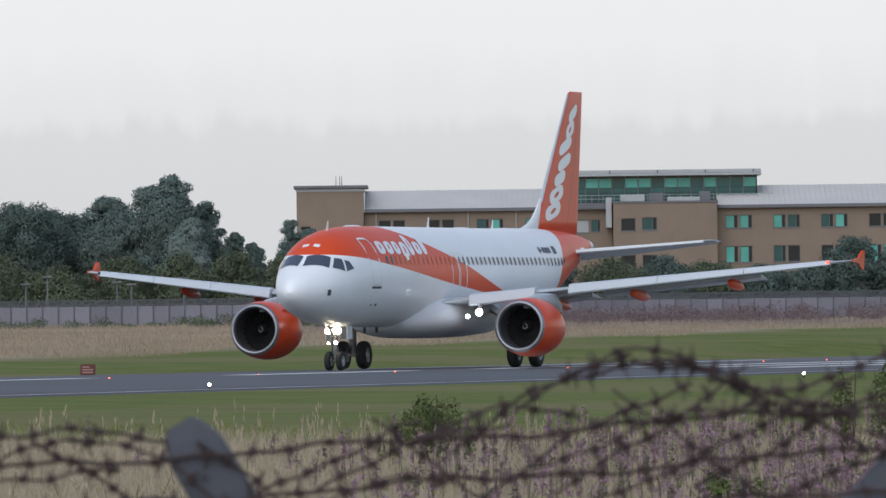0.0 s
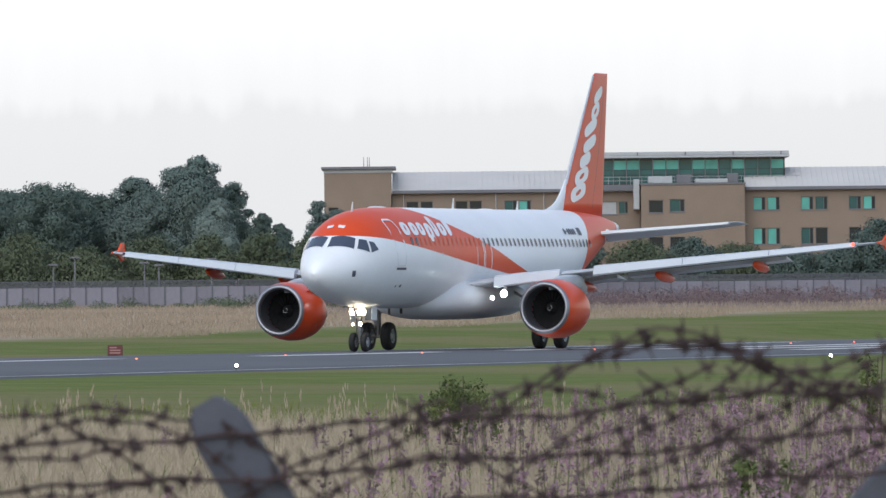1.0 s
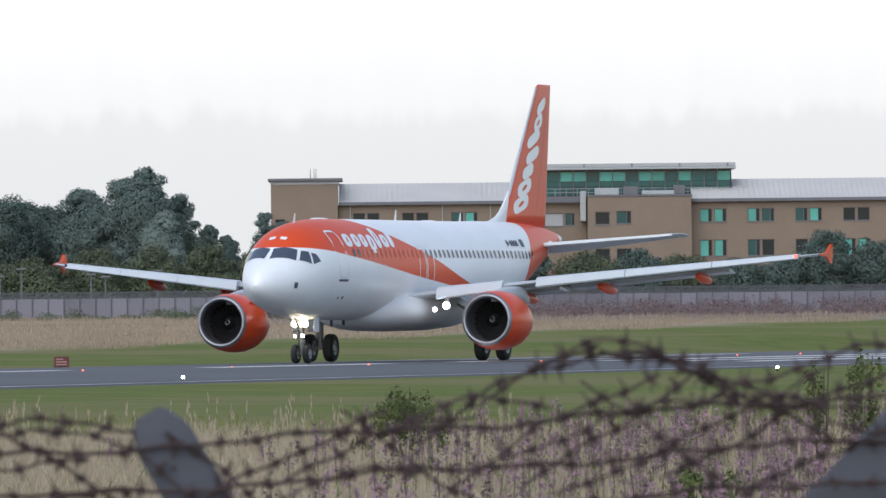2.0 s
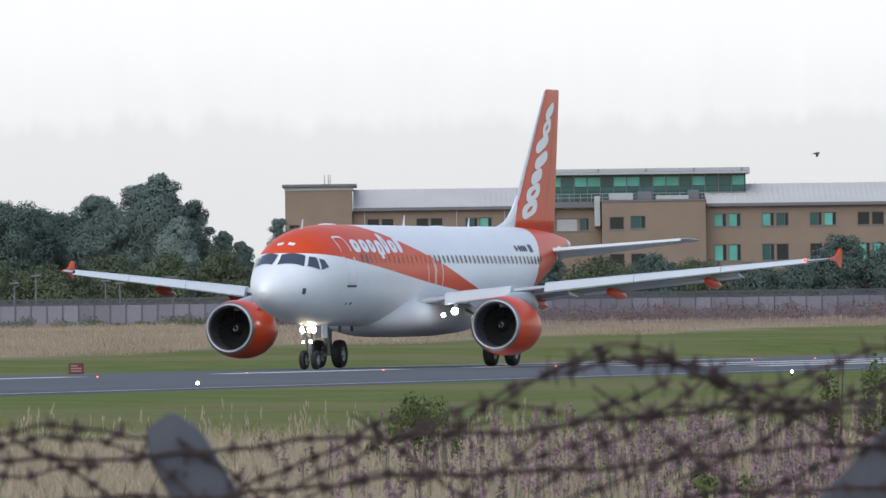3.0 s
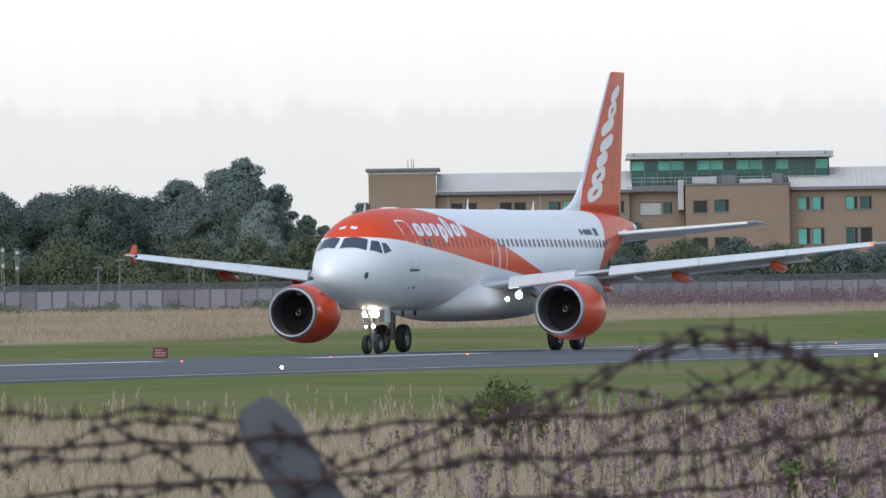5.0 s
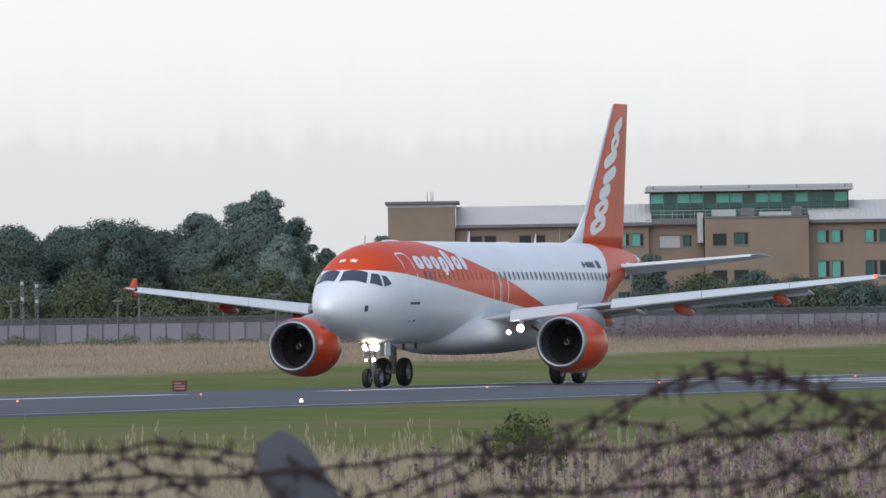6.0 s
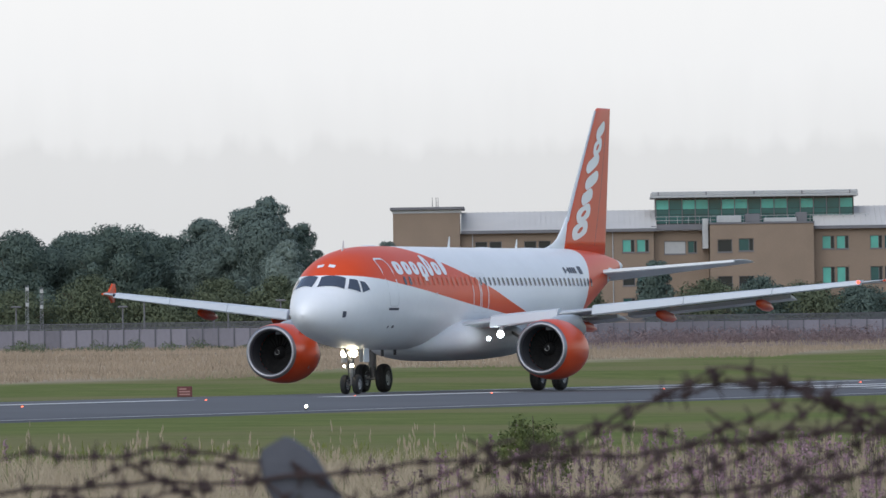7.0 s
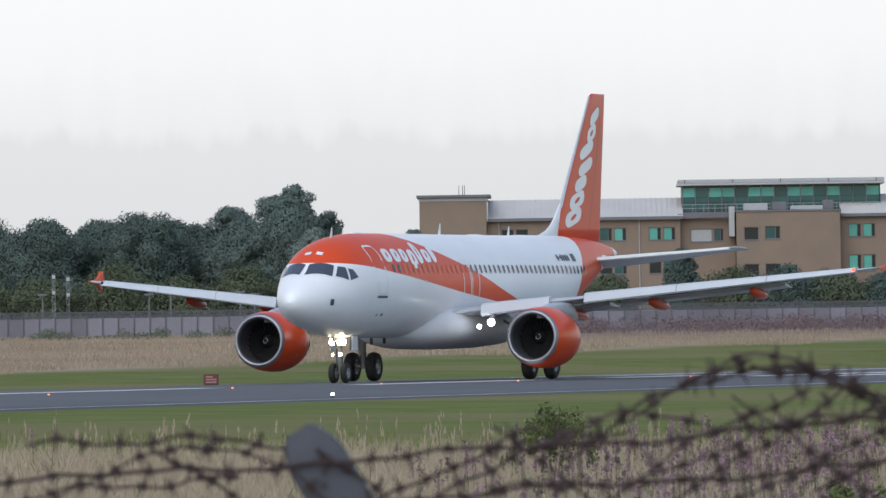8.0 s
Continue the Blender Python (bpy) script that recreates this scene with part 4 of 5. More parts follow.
def wing(parent, side):
    s = side
    inner = [aerofoil(12.2, 19.9, 2.55, 0.52, s * 1.2), aerofoil(13.2, 19.8, 2.72, 0.42, s * 2.2), aerofoil(14.3, 19.7, 2.98, 0.33, s * 4.4), aerofoil(15.35, 19.65, 3.18, 0.26, s * 6.4)]
    outer = [aerofoil(15.35, 19.65, 3.18, 0.26, s * 6.4), aerofoil(16.9, 20.45, 3.48, 0.22, s * 9.4), aerofoil(18.65, 21.3, 3.84, 0.17, s * 12.9), aerofoil(20.45, 22.15, 4.17, 0.11, s * 16.4), aerofoil(20.75, 22.25, 4.22, 0.09, s * 16.9)]
    w = lifting("wing", inner + outer[1:], M["grey"], parent, "pale grey swept wing")
    # leading-edge slats, drooped a little
    for y0, y1 in ((2.9, 5.3), (6.55, 9.82), (9.84, 13.02), (13.04, 16.2)):
        rows = []
        for q in (y0, (y0 + y1) / 2, y1):
            le = glide(q, np.array([2.2, 6.4, 16.9]), np.array([13.2, 15.35, 20.75]))
            zz = glide(q, np.array([2.2, 6.4, 16.9]), np.array([2.72, 3.18, 4.22]))
            c = 0.5
            th = 0.31 - 0.012 * q
            rows.append([(le - 0.18 + c, s * q, zz + th * 0.95), (le - 0.02, s * q, zz + th * 0.86), (le - 0.16, s * q, zz + th * 0.62), (le - 0.27, s * q, zz - th * 0.7), (le - 0.22, s * q, zz - th * 0.95), (le - 0.02, s * q, zz - th * 1.0), (le + 0.12, s * q, zz - th * 0.3)])
        vs, fs = rings(rows)
        solid("slat", vs, fs, M["slat"], w, "pale grey leading edge slat")
    # flaps lowered a little behind the trailing edge
    for y0, y1, le0, le1, ch in ((2.4, 6.2, 19.3, 19.3, 1.3), (6.6, 13.0, 19.45, 21.05, 0.9)):
        rows = []
        for q, le in ((y0, le0), (y1, le1)):
            zz = glide(q, np.array([2.2, 6.4, 16.9]), np.array([2.60, 3.05, 4.1]))
            rows.append([(le, s * q, zz + 0.02), (le + ch * 0.4, s * q, zz - 0.06), (le + ch, s * q, zz - 0.22), (le + ch * 0.4, s * q, zz - 0.17), (le, s * q, zz - 0.14)])
        vs, fs = rings(rows)
        solid("flap", vs, fs, M["grey"], w)
    for q, length in ((4.9, 2.7), (8.3, 2.6), (12.1, 2.2)):
        x1 = glide(q, np.array([2.2, 6.4, 16.9]), np.array([19.8, 19.65, 22.25])) + 0.75
        zz = glide(q, np.array([2.2, 6.4, 16.9]), np.array([2.72, 3.18, 4.22])) - 0.34
        rows = []
        for f, r in ((0, 0.02), (0.12, 0.15), (0.4, 0.23), (0.75, 0.19), (1.0, 0.03)):
            x = x1 - length * (1 - f)
            rows.append([(x, s * q + r * 0.75 * math.cos(a), zz - 0.12 * f * 2 + r * math.sin(a)) for a in [2 * math.pi * k / 14 for k in range(14)]])
        vs, fs = rings(rows)
        solid("flap_fairing", vs, fs, M["orange"], w, "orange flap track fairing", True)
    # wingtip fence, an arrowhead above and below the tip
    out = [(20.9, 0.03), (21.6, 0.1), (22.10, 0.43), (22.32, 0.43), (22.3, 0.0), (22.22, -0.34), (22.04, -0.36), (21.6, -0.1), (20.9, -0.03)]
    vs = [(x, s * (16.95 + 0.14 * abs(z)), 4.22 + z) for x, z in out] + [(x, s * (17.03 + 0.14 * abs(z)), 4.22 + z) for x, z in out]
    n = len(out)
    fs = [tuple(range(n)), tuple(range(n, 2 * n))[::-1]] + [(i, n + i, n + (i + 1) % n, (i + 1) % n) for i in range(n)]
    solid("wingtip_fence", vs, fs, M["orange"], w, "orange wingtip fence")
    bm = bmesh.new(); bmesh.ops.create_uvsphere(bm, u_segments=12, v_segments=8, radius=0.07, matrix=Matrix.Translation((20.15, s * 16.15, 4.16)))
    part("navigation_light", bm, M["red"] if s < 0 else M["cabin"], w, "", True)
    return w


def gear(parent, x, y, r, w, gap, top, leg_r, name):
    g = new(name); g.parent = parent
    bm = bmesh.new()
    rod(bm, (x, y, r), (x - 0.1, y, top), leg_r * 0.7, leg_r, 12)
    rod(bm, (x - 0.06, y, r + 0.45), (x - 0.1, y, top), leg_r * 1.35, leg_r * 1.4, 12)
    rod(bm, (x, y - gap / 2 - w * 0.3, r), (x, y + gap / 2 + w * 0.3, r), leg_r * 0.6, seg=10)
    part("leg", bm, M["strut"], g, "grey landing gear leg")
    bm = bmesh.new()
    rod(bm, (x + 0.12, y, r + 0.15), (x + 0.32, y, r + 0.5), 0.035); rod(bm, (x + 0.32, y, r + 0.5), (x + 0.05, y, r + 0.85), 0.035)
    rod(bm, (x - 0.05, y, r + 0.9), (x - 1.2 if r < 0.5 else x, y - 0.0 if r < 0.5 else y * 0.45, top + 0.05), 0.06)
    part("drag_brace", bm, M["strut"], g)
    bm = bmesh.new()
    rod(bm, (x - 0.16, y + 0.05, r), (x - 0.2, y + 0.06, top), 0.022, seg=6)
    rod(bm, (x + 0.16, y - 0.05, r + 0.1), (x + 0.1, y - 0.05, top), 0.018, seg=6)
    part("hose", bm, M["dark"], g)
    for sg in (-1, 1):
        WHEELS.append((wheel("wheel", parent, x, y + sg * gap / 2, r, w), x, y + sg * gap / 2, r))
    return g


def lettering_bars(parent, side, x0, z0, widths, heights, drops, lean, mat, name):
    x = x0
    for w, h, d in zip(widths, heights, drops):
        cx, cz = x + w / 2, z0 + h / 2 - d
        out, inn = rounded(cx, cz, w * 0.82, h, 2.8, 24, lean), rounded(cx + 0.03, cz + h * 0.06, w * 0.15, h * 0.42, 2.2, 24, lean * 2)
        if w > 0.6:
            decal_ring(name, out, inn, mat, parent, side)
        else:
            decal(name, out, mat, parent, side)
        x += w


def airliner():
    a = holder("airliner", Matrix.Identity(4), "white and orange twin-engine airliner rolling on the runway", "airplane")
    # hull
    xs = list(np.concatenate([0.15 + 0.85 * np.linspace(0, 1, 12) ** 1.6, np.linspace(1.15, 7.5, 34), np.linspace(8.2, 24, 18), np.linspace(24.6, 37.57, 32)]))
    rows = []
    for x in xs:
        zc, hh, hw = section(x)
        rows.append([(x, hw * math.sin(2 * math.pi * j / 64), zc + hh * math.cos(2 * math.pi * j / 64)) for j in range(64)])
    vs, fs = rings(rows)
    hull = solid("fuselage", vs, [f[::-1] for f in fs], M["hull"], a, "white fuselage with an orange sweep and orange tail", True)
    # belly fairing
    rows = []
    for f, hw, lo, hi in ((10.6, 0.3, 1.85, 2.1), (11.2, 1.25, 1.52, 2.55), (12.0, 1.85, 1.34, 2.9), (13.2, 2.2, 1.26, 3.12), (15, 2.3, 1.24, 3.15), (18, 2.28, 1.26, 3.05), (20, 2.05, 1.34, 2.8), (21.6, 1.3, 1.52, 2.3), (22.6, 0.4, 1.75, 2.0)):
        zc, hh = (lo + hi) / 2, (hi - lo) / 2
        rows.append([(f, hw * math.copysign(abs(math.sin(t)) ** 0.8, math.sin(t)), zc + hh * math.copysign(abs(math.cos(t)) ** 0.8, math.cos(t))) for t in [2 * math.pi * k / 40 for k in range(40)]])
    vs, fs = rings(rows)
    solid("belly_fairing", vs, [f[::-1] for f in fs], M["belly"], a, "pale grey belly fairing", True)
    # cockpit panes: corners as (x, degrees round), left then mirrored
    panes = [[(1.41, -6), (2.04, -3), (2.46, -40), (2.02, -52)], [(2.17, -55.5), (2.54, -45), (2.84, -54), (2.71, -72.5)], [(2.82, -74), (2.92, -57), (3.16, -62), (3.31, -74.5)]]
    for p in panes:
        for sg in (1, -1):
            rows, k = [], 8
            for i in range(k + 1):
                for j in range(k + 1):
                    u, v = i / k, j / k
                    x = 0.07 + (1 - u) * ((1 - v) * p[0][0] + v * p[1][0]) + u * ((1 - v) * p[3][0] + v * p[2][0])
                    f = (1 - u) * ((1 - v) * p[0][1] + v * p[1][1]) + u * ((1 - v) * p[3][1] + v * p[2][1])
                    rows.append(skin_round(x, sg * f, 0.02))
            fs = [(i * (k + 1) + j, i * (k + 1) + j + 1, (i + 1) * (k + 1) + j + 1, (i + 1) * (k + 1) + j) for i in range(k) for j in range(k)]
            solid("cockpit_window", rows, fs, M["cockpit"], hull, "dark cockpit window", True)
    for side in (-1, 1):
        for i in range(43):
            x = 6.55 + 0.533 * i
            if 13.6 < x < 13.8:
                continue
            decal("cabin_window", rounded(x, 4.42, 0.24, 0.34, 3, 14), M["veiled"] if 7.6 < x < 14.7 else M["cabin"], hull, side, 0.016)
        for x, z0, z1, w in ((5.25, 3.42, 5.25, 0.84), (14.42, 3.2, 4.72, 0.72), (15.36, 3.2, 4.72, 0.72)):
            zc = (z0 + z1) / 2
            decal_ring("door_outline", rounded(x, zc, w + 0.13, z1 - z0 + 0.12, 5, 40), rounded(x, zc, w, z1 - z0, 7, 40), M["white"], hull, side)
            if w > 0.8:
                decal_ring("door_seam", rounded(x, zc, w, z1 - z0, 7, 40), rounded(x, zc, w - 0.03, z1 - z0 - 0.03, 7, 40), M["grey"], hull, side)
        decal("door_sill", [(4.8, 3.36), (5.72, 3.36), (5.72, 3.27), (4.8, 3.27)], M["mark"], hull, side, 0.02)
        # name panel as plain white shapes, registration as plain dark bars
        lettering_bars(hull, side, 5.95, 4.66, (0.9, 0.9, 0.8, 0.92, 0.7, 0.9, 0.6), (0.52, 0.52, 0.52, 0.74, 0.82, 0.52, 0.72), (0, 0, 0, 0.24, 0.04, 0, 0), 0.14, M["white"], "name_shape")
        lettering_bars(hull, side, 25.6, 4.78, (0.28, 0.2, 0.28, 0.28, 0.28, 0.28), (0.26, 0.06, 0.26, 0.26, 0.26, 0.26), (0, -0.1, 0, 0, 0, 0), 0.1, M["mark"], "registration_bar")
        decal("flag_patch", rounded(27.75, 4.92, 0.5, 0.32, 8, 16), M["mark"], hull, side)
        decal("service_panel", rounded(1.75, 3.12, 0.2, 0.24, 6, 14), M["mark"], hull, side)
        decal("static_port", rounded(5.3, 2.62, 0.12, 0.09, 3, 12), M["mark"], hull, side)
        decal("static_port", rounded(5.75, 2.63, 0.2, 0.11, 3, 12), M["mark"], hull, side)
        pts = [skin_round(x, -side * f, 0.016) for x in (2.72, 2.9) for f in (4, 14)]
        solid("nose_bar", pts, [(0, 1, 3, 2)], M["white"], hull)
        decal("vent", rounded(9.8, 3.9, 0.12, 0.12, 3, 12), M["belly"], hull, side)
        wing(a, side)
        engine(a, side)
        st = lifting("tailplane", [aerofoil(31.2, 35.3, 4.66, 0.20, side * 0.4), aerofoil(32.3, 35.5, 4.80, 0.17, side * 2.2), aerofoil(34.7, 36.35, 5.24, 0.10, side * 6.25), aerofoil(35.05, 36.4, 5.27, 0.06, side * 6.42)], M["grey"], a, "grey tailplane")
        rows = [[(31.2 - 0.03 + (34.6 - 31.2) * t - 0.02, side * (0.4 + 5.7 * t), 4.66 + 0.54 * t + dz) for dz in (-0.05, 0.05)] + [(31.35 + 3.4 * t, side * (0.4 + 5.7 * t), 4.66 + 0.54 * t + dz) for dz in (0.11 - 0.05 * t, -0.10 + 0.05 * t)] for t in (0, 0.35, 0.7, 1.0)]
        vs, fs = rings(rows)
        edge = solid("leading_edge", vs, fs, M["white"], st)
        for ob in (st, edge):
            for v in ob.data.vertices:
                v.co.z += 0.07 * (33.2 + 0.39 * abs(v.co.y) - v.co.x)
    # tail curl, a pale loop on the orange end
    for side in (-1, 1):
        decal_ring("curl_shape", rounded(33.3, 4.75, 1.6, 0.62, 2.4, 24), rounded(33.4, 4.77, 1.2, 0.40, 2.4, 24), M["white"], hull, side)
    # fin
    sec = [fin_ring(5.5, 29.5, 35.6, 0.30), fin_ring(6.2, 30.15, 35.72, 0.27), fin_ring(8.2, 31.68, 36.0, 0.21), fin_ring(11.0, 33.98, 36.42, 0.13), fin_ring(11.76, 34.6, 36.52, 0.11), fin_ring(11.86, 34.85, 36.53, 0.06)]
    vs, fs = rings(sec)
    fin = solid("fin", vs, fs, M["orange"], a, "tall orange tail fin with white shapes", True)
    vs, fs = rings([[(x, -w, 5.72), (x, -w * 0.5, zt - 0.05), (x, 0, zt), (x, w * 0.5, zt - 0.05), (x, w, 5.72)] for x, zt, w in ((27.2, 5.80, 0.03), (28.2, 5.90, 0.06), (29.0, 6.08, 0.09), (29.6, 6.32, 0.10), (30.05, 6.60, 0.10), (30.45, 6.93, 0.09), (30.75, 7.2, 0.07), (31.05, 7.24, 0.06))])
    solid("dorsal_fillet", vs, fs, M["white"], fin, "white dorsal fillet", True)
    vs, fs = rings([[(le - 0.04, -0.02, z), (le - 0.04, 0.02, z), (le + 0.05, th * 0.6, z), (le + 0.05, -th * 0.6, z)] for z, le, th in ((7.0, 30.77, 0.135), (8.2, 31.68, 0.125), (11.0, 33.98, 0.078), (11.74, 34.59, 0.066))])
    solid("leading_edge", vs, fs, M["grey"], fin, "grey metal leading edge")
    for side in (-1, 1):
        for i, (w, shift, ring) in enumerate(((1.0, 0.0, 1), (1.0, 0.0, 1), (0.9, 0.0, 0), (1.2, 0.16, 0), (1.3, -0.16, 0), (1.0, 0.0, 1), (1.2, -0.06, 0))):
            f = i / 6
            z = 6.65 + 4.25 * f
            x = 32.1 + 3.05 * f + shift
            wx = (2.0 - 1.0 * f) * w
            hz = 0.54 - 0.04 * f
            out = [(x + wx / 2 * math.cos(t), z + hz * (0.74 if ring else 0.62) * math.sin(t) * (1 + 0.2 * math.cos(2 * t)) + 0.22 * w * math.cos(t)) for t in [2 * math.pi * k / 24 for k in range(24)]]
            inn = [(x + wx * 0.18 * math.cos(t) * ring, z + (hz * 0.17 * math.sin(t) + 0.11 * math.cos(t)) * ring) for t in [2 * math.pi * k / 24 for k in range(24)]]

            def fy(px, pz):
                le = np.interp(pz, [5.5, 6.2, 8.2, 11.0, 11.72], [29.5, 30.15, 31.68, 33.98, 34.6])
                te = np.interp(pz, [5.5, 6.2, 8.2, 11.0, 11.72], [35.6, 35.72, 36.0, 36.42, 36.52])
                th = np.interp(pz, [5.5, 6.2, 8.2, 11.0, 11.72], [0.30, 0.27, 0.21, 0.13, 0.11])
                q = min(0.99, max(0.01, (px - le) / (te - le)))
                return th * (1.48 * math.sqrt(q) - 0.63 * q - 1.76 * q * q + 1.42 * q**3 - 0.5 * q**4) + 0.012
            vs = [(px, side * fy(px, pz), pz) for px, pz in out + inn]
            solid("name_shape", vs, [(k, (k + 1) % 24, 24 + (k + 1) % 24, 24 + k) for k in range(24)], M["white"], fin)
        # rudder, slightly proud and darker at the hinge line
        vs = []
        for z, le, te, th in ((6.0, 33.75, 35.68, 0.17), (8.2, 34.75, 36.0, 0.12), (11.0, 35.7, 36.42, 0.075)):
            vs += [(le, side * (th + 0.012), z), (le + 0.03, side * (th + 0.012), z)]
        solid("hinge_line", vs, [(0, 1, 3, 2), (2, 3, 5, 4)], M["mark"], fin)
    # aerials on the crown
    for x, h in ((4.6, 0.42), (16.5, 0.46), (24.5, 0.4)):
        z = section(x)[0] + section(x)[1] - 0.03
        vs, fs = rings([[(x - 0.16, 0, z), (x, 0.02, z), (x + 0.16, 0, z), (x, -0.02, z)], [(x + 0.06, 0, z + h), (x + 0.11, 0.008, z + h), (x + 0.17, 0, z + h), (x + 0.11, -0.008, z + h)]])
        solid("aerial", vs, fs, M["white"], hull)
    for x, h in ((7.5, 0.06), (20.5, 0.05)):
        z = section(x)[0] + section(x)[1] - 0.02
        bm = bmesh.new(); bmesh.ops.create_uvsphere(bm, u_segments=16, v_segments=8, radius=1, matrix=Matrix.Translation((x, 0, z)) @ Matrix.Diagonal((0.9, 0.25, h, 1)))
        part("antenna_fairing", bm, M["white"], hull, "", True)
    for x, h in ((8.8, 0.26), (10.2, 0.22)):
        bm = bmesh.new(); box(bm, x - 0.12, x + 0.12, -0.015, 0.015, 1.73 - h, 1.76)
        part("aerial", bm, M["dark"], hull)
    # landing gear
    ng = gear(a, 5.35, 0, 0.39, 0.22, 0.50, 2.1, 0.075, "nose_gear")
    for side in (-1, 1):
        bm = bmesh.new(); box(bm, 5.5, 6.1, side * 0.46 - 0.02, side * 0.46 + 0.02, 1.25, 1.85, 0.02)
        part("gear_door", bm, M["belly"], ng)
    for y, z, r in ((-0.22, 1.60, 0.17), (0.20, 1.60, 0.16), (-0.02, 1.56, 0.12), (-0.12, 1.12, 0.085), (0.2, 1.10, 0.06)):
        bm = bmesh.new(); bmesh.ops.create_uvsphere(bm, u_segments=24, v_segments=14, radius=r, matrix=Matrix.Translation((5.12, y, z)) @ Matrix.Diagonal((0.45, 0.85, 0.85, 1)))
        part("taxi_light", bm, M["lamp"], ng, "lit warm white lamp", True)
        bm = bmesh.new(); rod(bm, (5.14, y, z), (5.28, y * 0.4, z - 0.03), r * 0.9, r * 0.4, 12)
        part("lamp_housing", bm, M["strut"], ng)
    for side in (-1, 1):
        mg = gear(a, 17.71, side * 3.795, 0.585, 0.41, 0.927, 2.6, 0.12, "main_gear")
        bm = bmesh.new(); box(bm, 17.2, 18.2, side * 4.18 - 0.02, side * 4.18 + 0.02, 1.25, 2.6, 0.02)
        part("gear_door", bm, M["white"], mg)
        bm = bmesh.new(); bmesh.ops.create_uvsphere(bm, u_segments=24, v_segments=14, radius=0.15, matrix=Matrix.Translation((13.35, side * 3.32, 2.28)) @ Matrix.Diagonal((0.5, 1, 1, 1)))
        part("landing_light", bm, M["coldlamp"], a, "lit cold white landing light", True)
        bm = bmesh.new(); rod(bm, (13.38, side * 3.32, 2.28), (13.55, side * 3.32, 2.55), 0.11, 0.09, 12)
        part("lamp_housing", bm, M["strut"], a)
        bm = bmesh.new(); bmesh.ops.create_uvsphere(bm, u_segments=12, v_segments=8, radius=0.09, matrix=Matrix.Translation((13.0, side * 2.95, 2.12)))
        part("turnoff_light", bm, M["coldlamp"], a, "", True)
    return a


plane = airliner()

# ---- uncut meadow before the fence ----
def blades(rng, n, y0, y1, h0, h1, width, keep, lean=0.25):
    """Thin curved grass blades as narrow three-sided strips."""
    y = rng.uniform(y0, y1, n)
    x = rng.uniform(-1, 1, n) * (y * 0.0625 + 0.6) + y * -0.004
    ok = keep(x, y, rng)
    x, y = x[ok], y[ok]
    n = len(x)
    z = np.array([ground_z(Vector((float(a), float(b), 0))) for a, b in zip(x, y)])
    h = rng.uniform(h0, h1, n)
    a = rng.uniform(0, 2 * np.pi, n)
    d = np.stack([np.cos(a), np.sin(a)], 1) * (h * rng.uniform(0.05, lean, n))[:, None]
    w = width * rng.uniform(0.5, 1.4, n)
    p = np.zeros((n, 5, 3))
    p[:, 0] = np.stack([x - w, y, z], 1); p[:, 1] = np.stack([x + w, y, z], 1)
    mid = np.stack([x + d[:, 0] * 0.35, y + d[:, 1] * 0.35, z + h * 0.6], 1)
    p[:, 2] = mid - np.stack([w * 0.7, w * 0, w * 0], 1); p[:, 3] = mid + np.stack([w * 0.7, w * 0, w * 0], 1)
    p[:, 4] = np.stack([x + d[:, 0], y + d[:, 1], z + h], 1)
    k = (np.arange(n) * 5)[:, None]
    faces = (k + np.array([0, 1, 3, 2])).tolist() + (k + np.array([2, 3, 4])).tolist()
    return p.reshape(-1, 3), faces, p[:, 4], h


def stuff(name, verts, faces, mat, label, category):
    ob = solid(name, verts.tolist(), faces, mat)
    return tagged(ob, label, category, kind="stuff")


def wild(x, y):
    """Where the flowering weeds stand: mostly towards the shrub side, in drifts."""
    u = x / (y * 0.0523)
    return np.clip(0.02 + 0.90 / (1 + np.exp(-(u - 0.22 + 0.35 * np.sin(y * 0.21 + x)) * 7)), 0, 1)


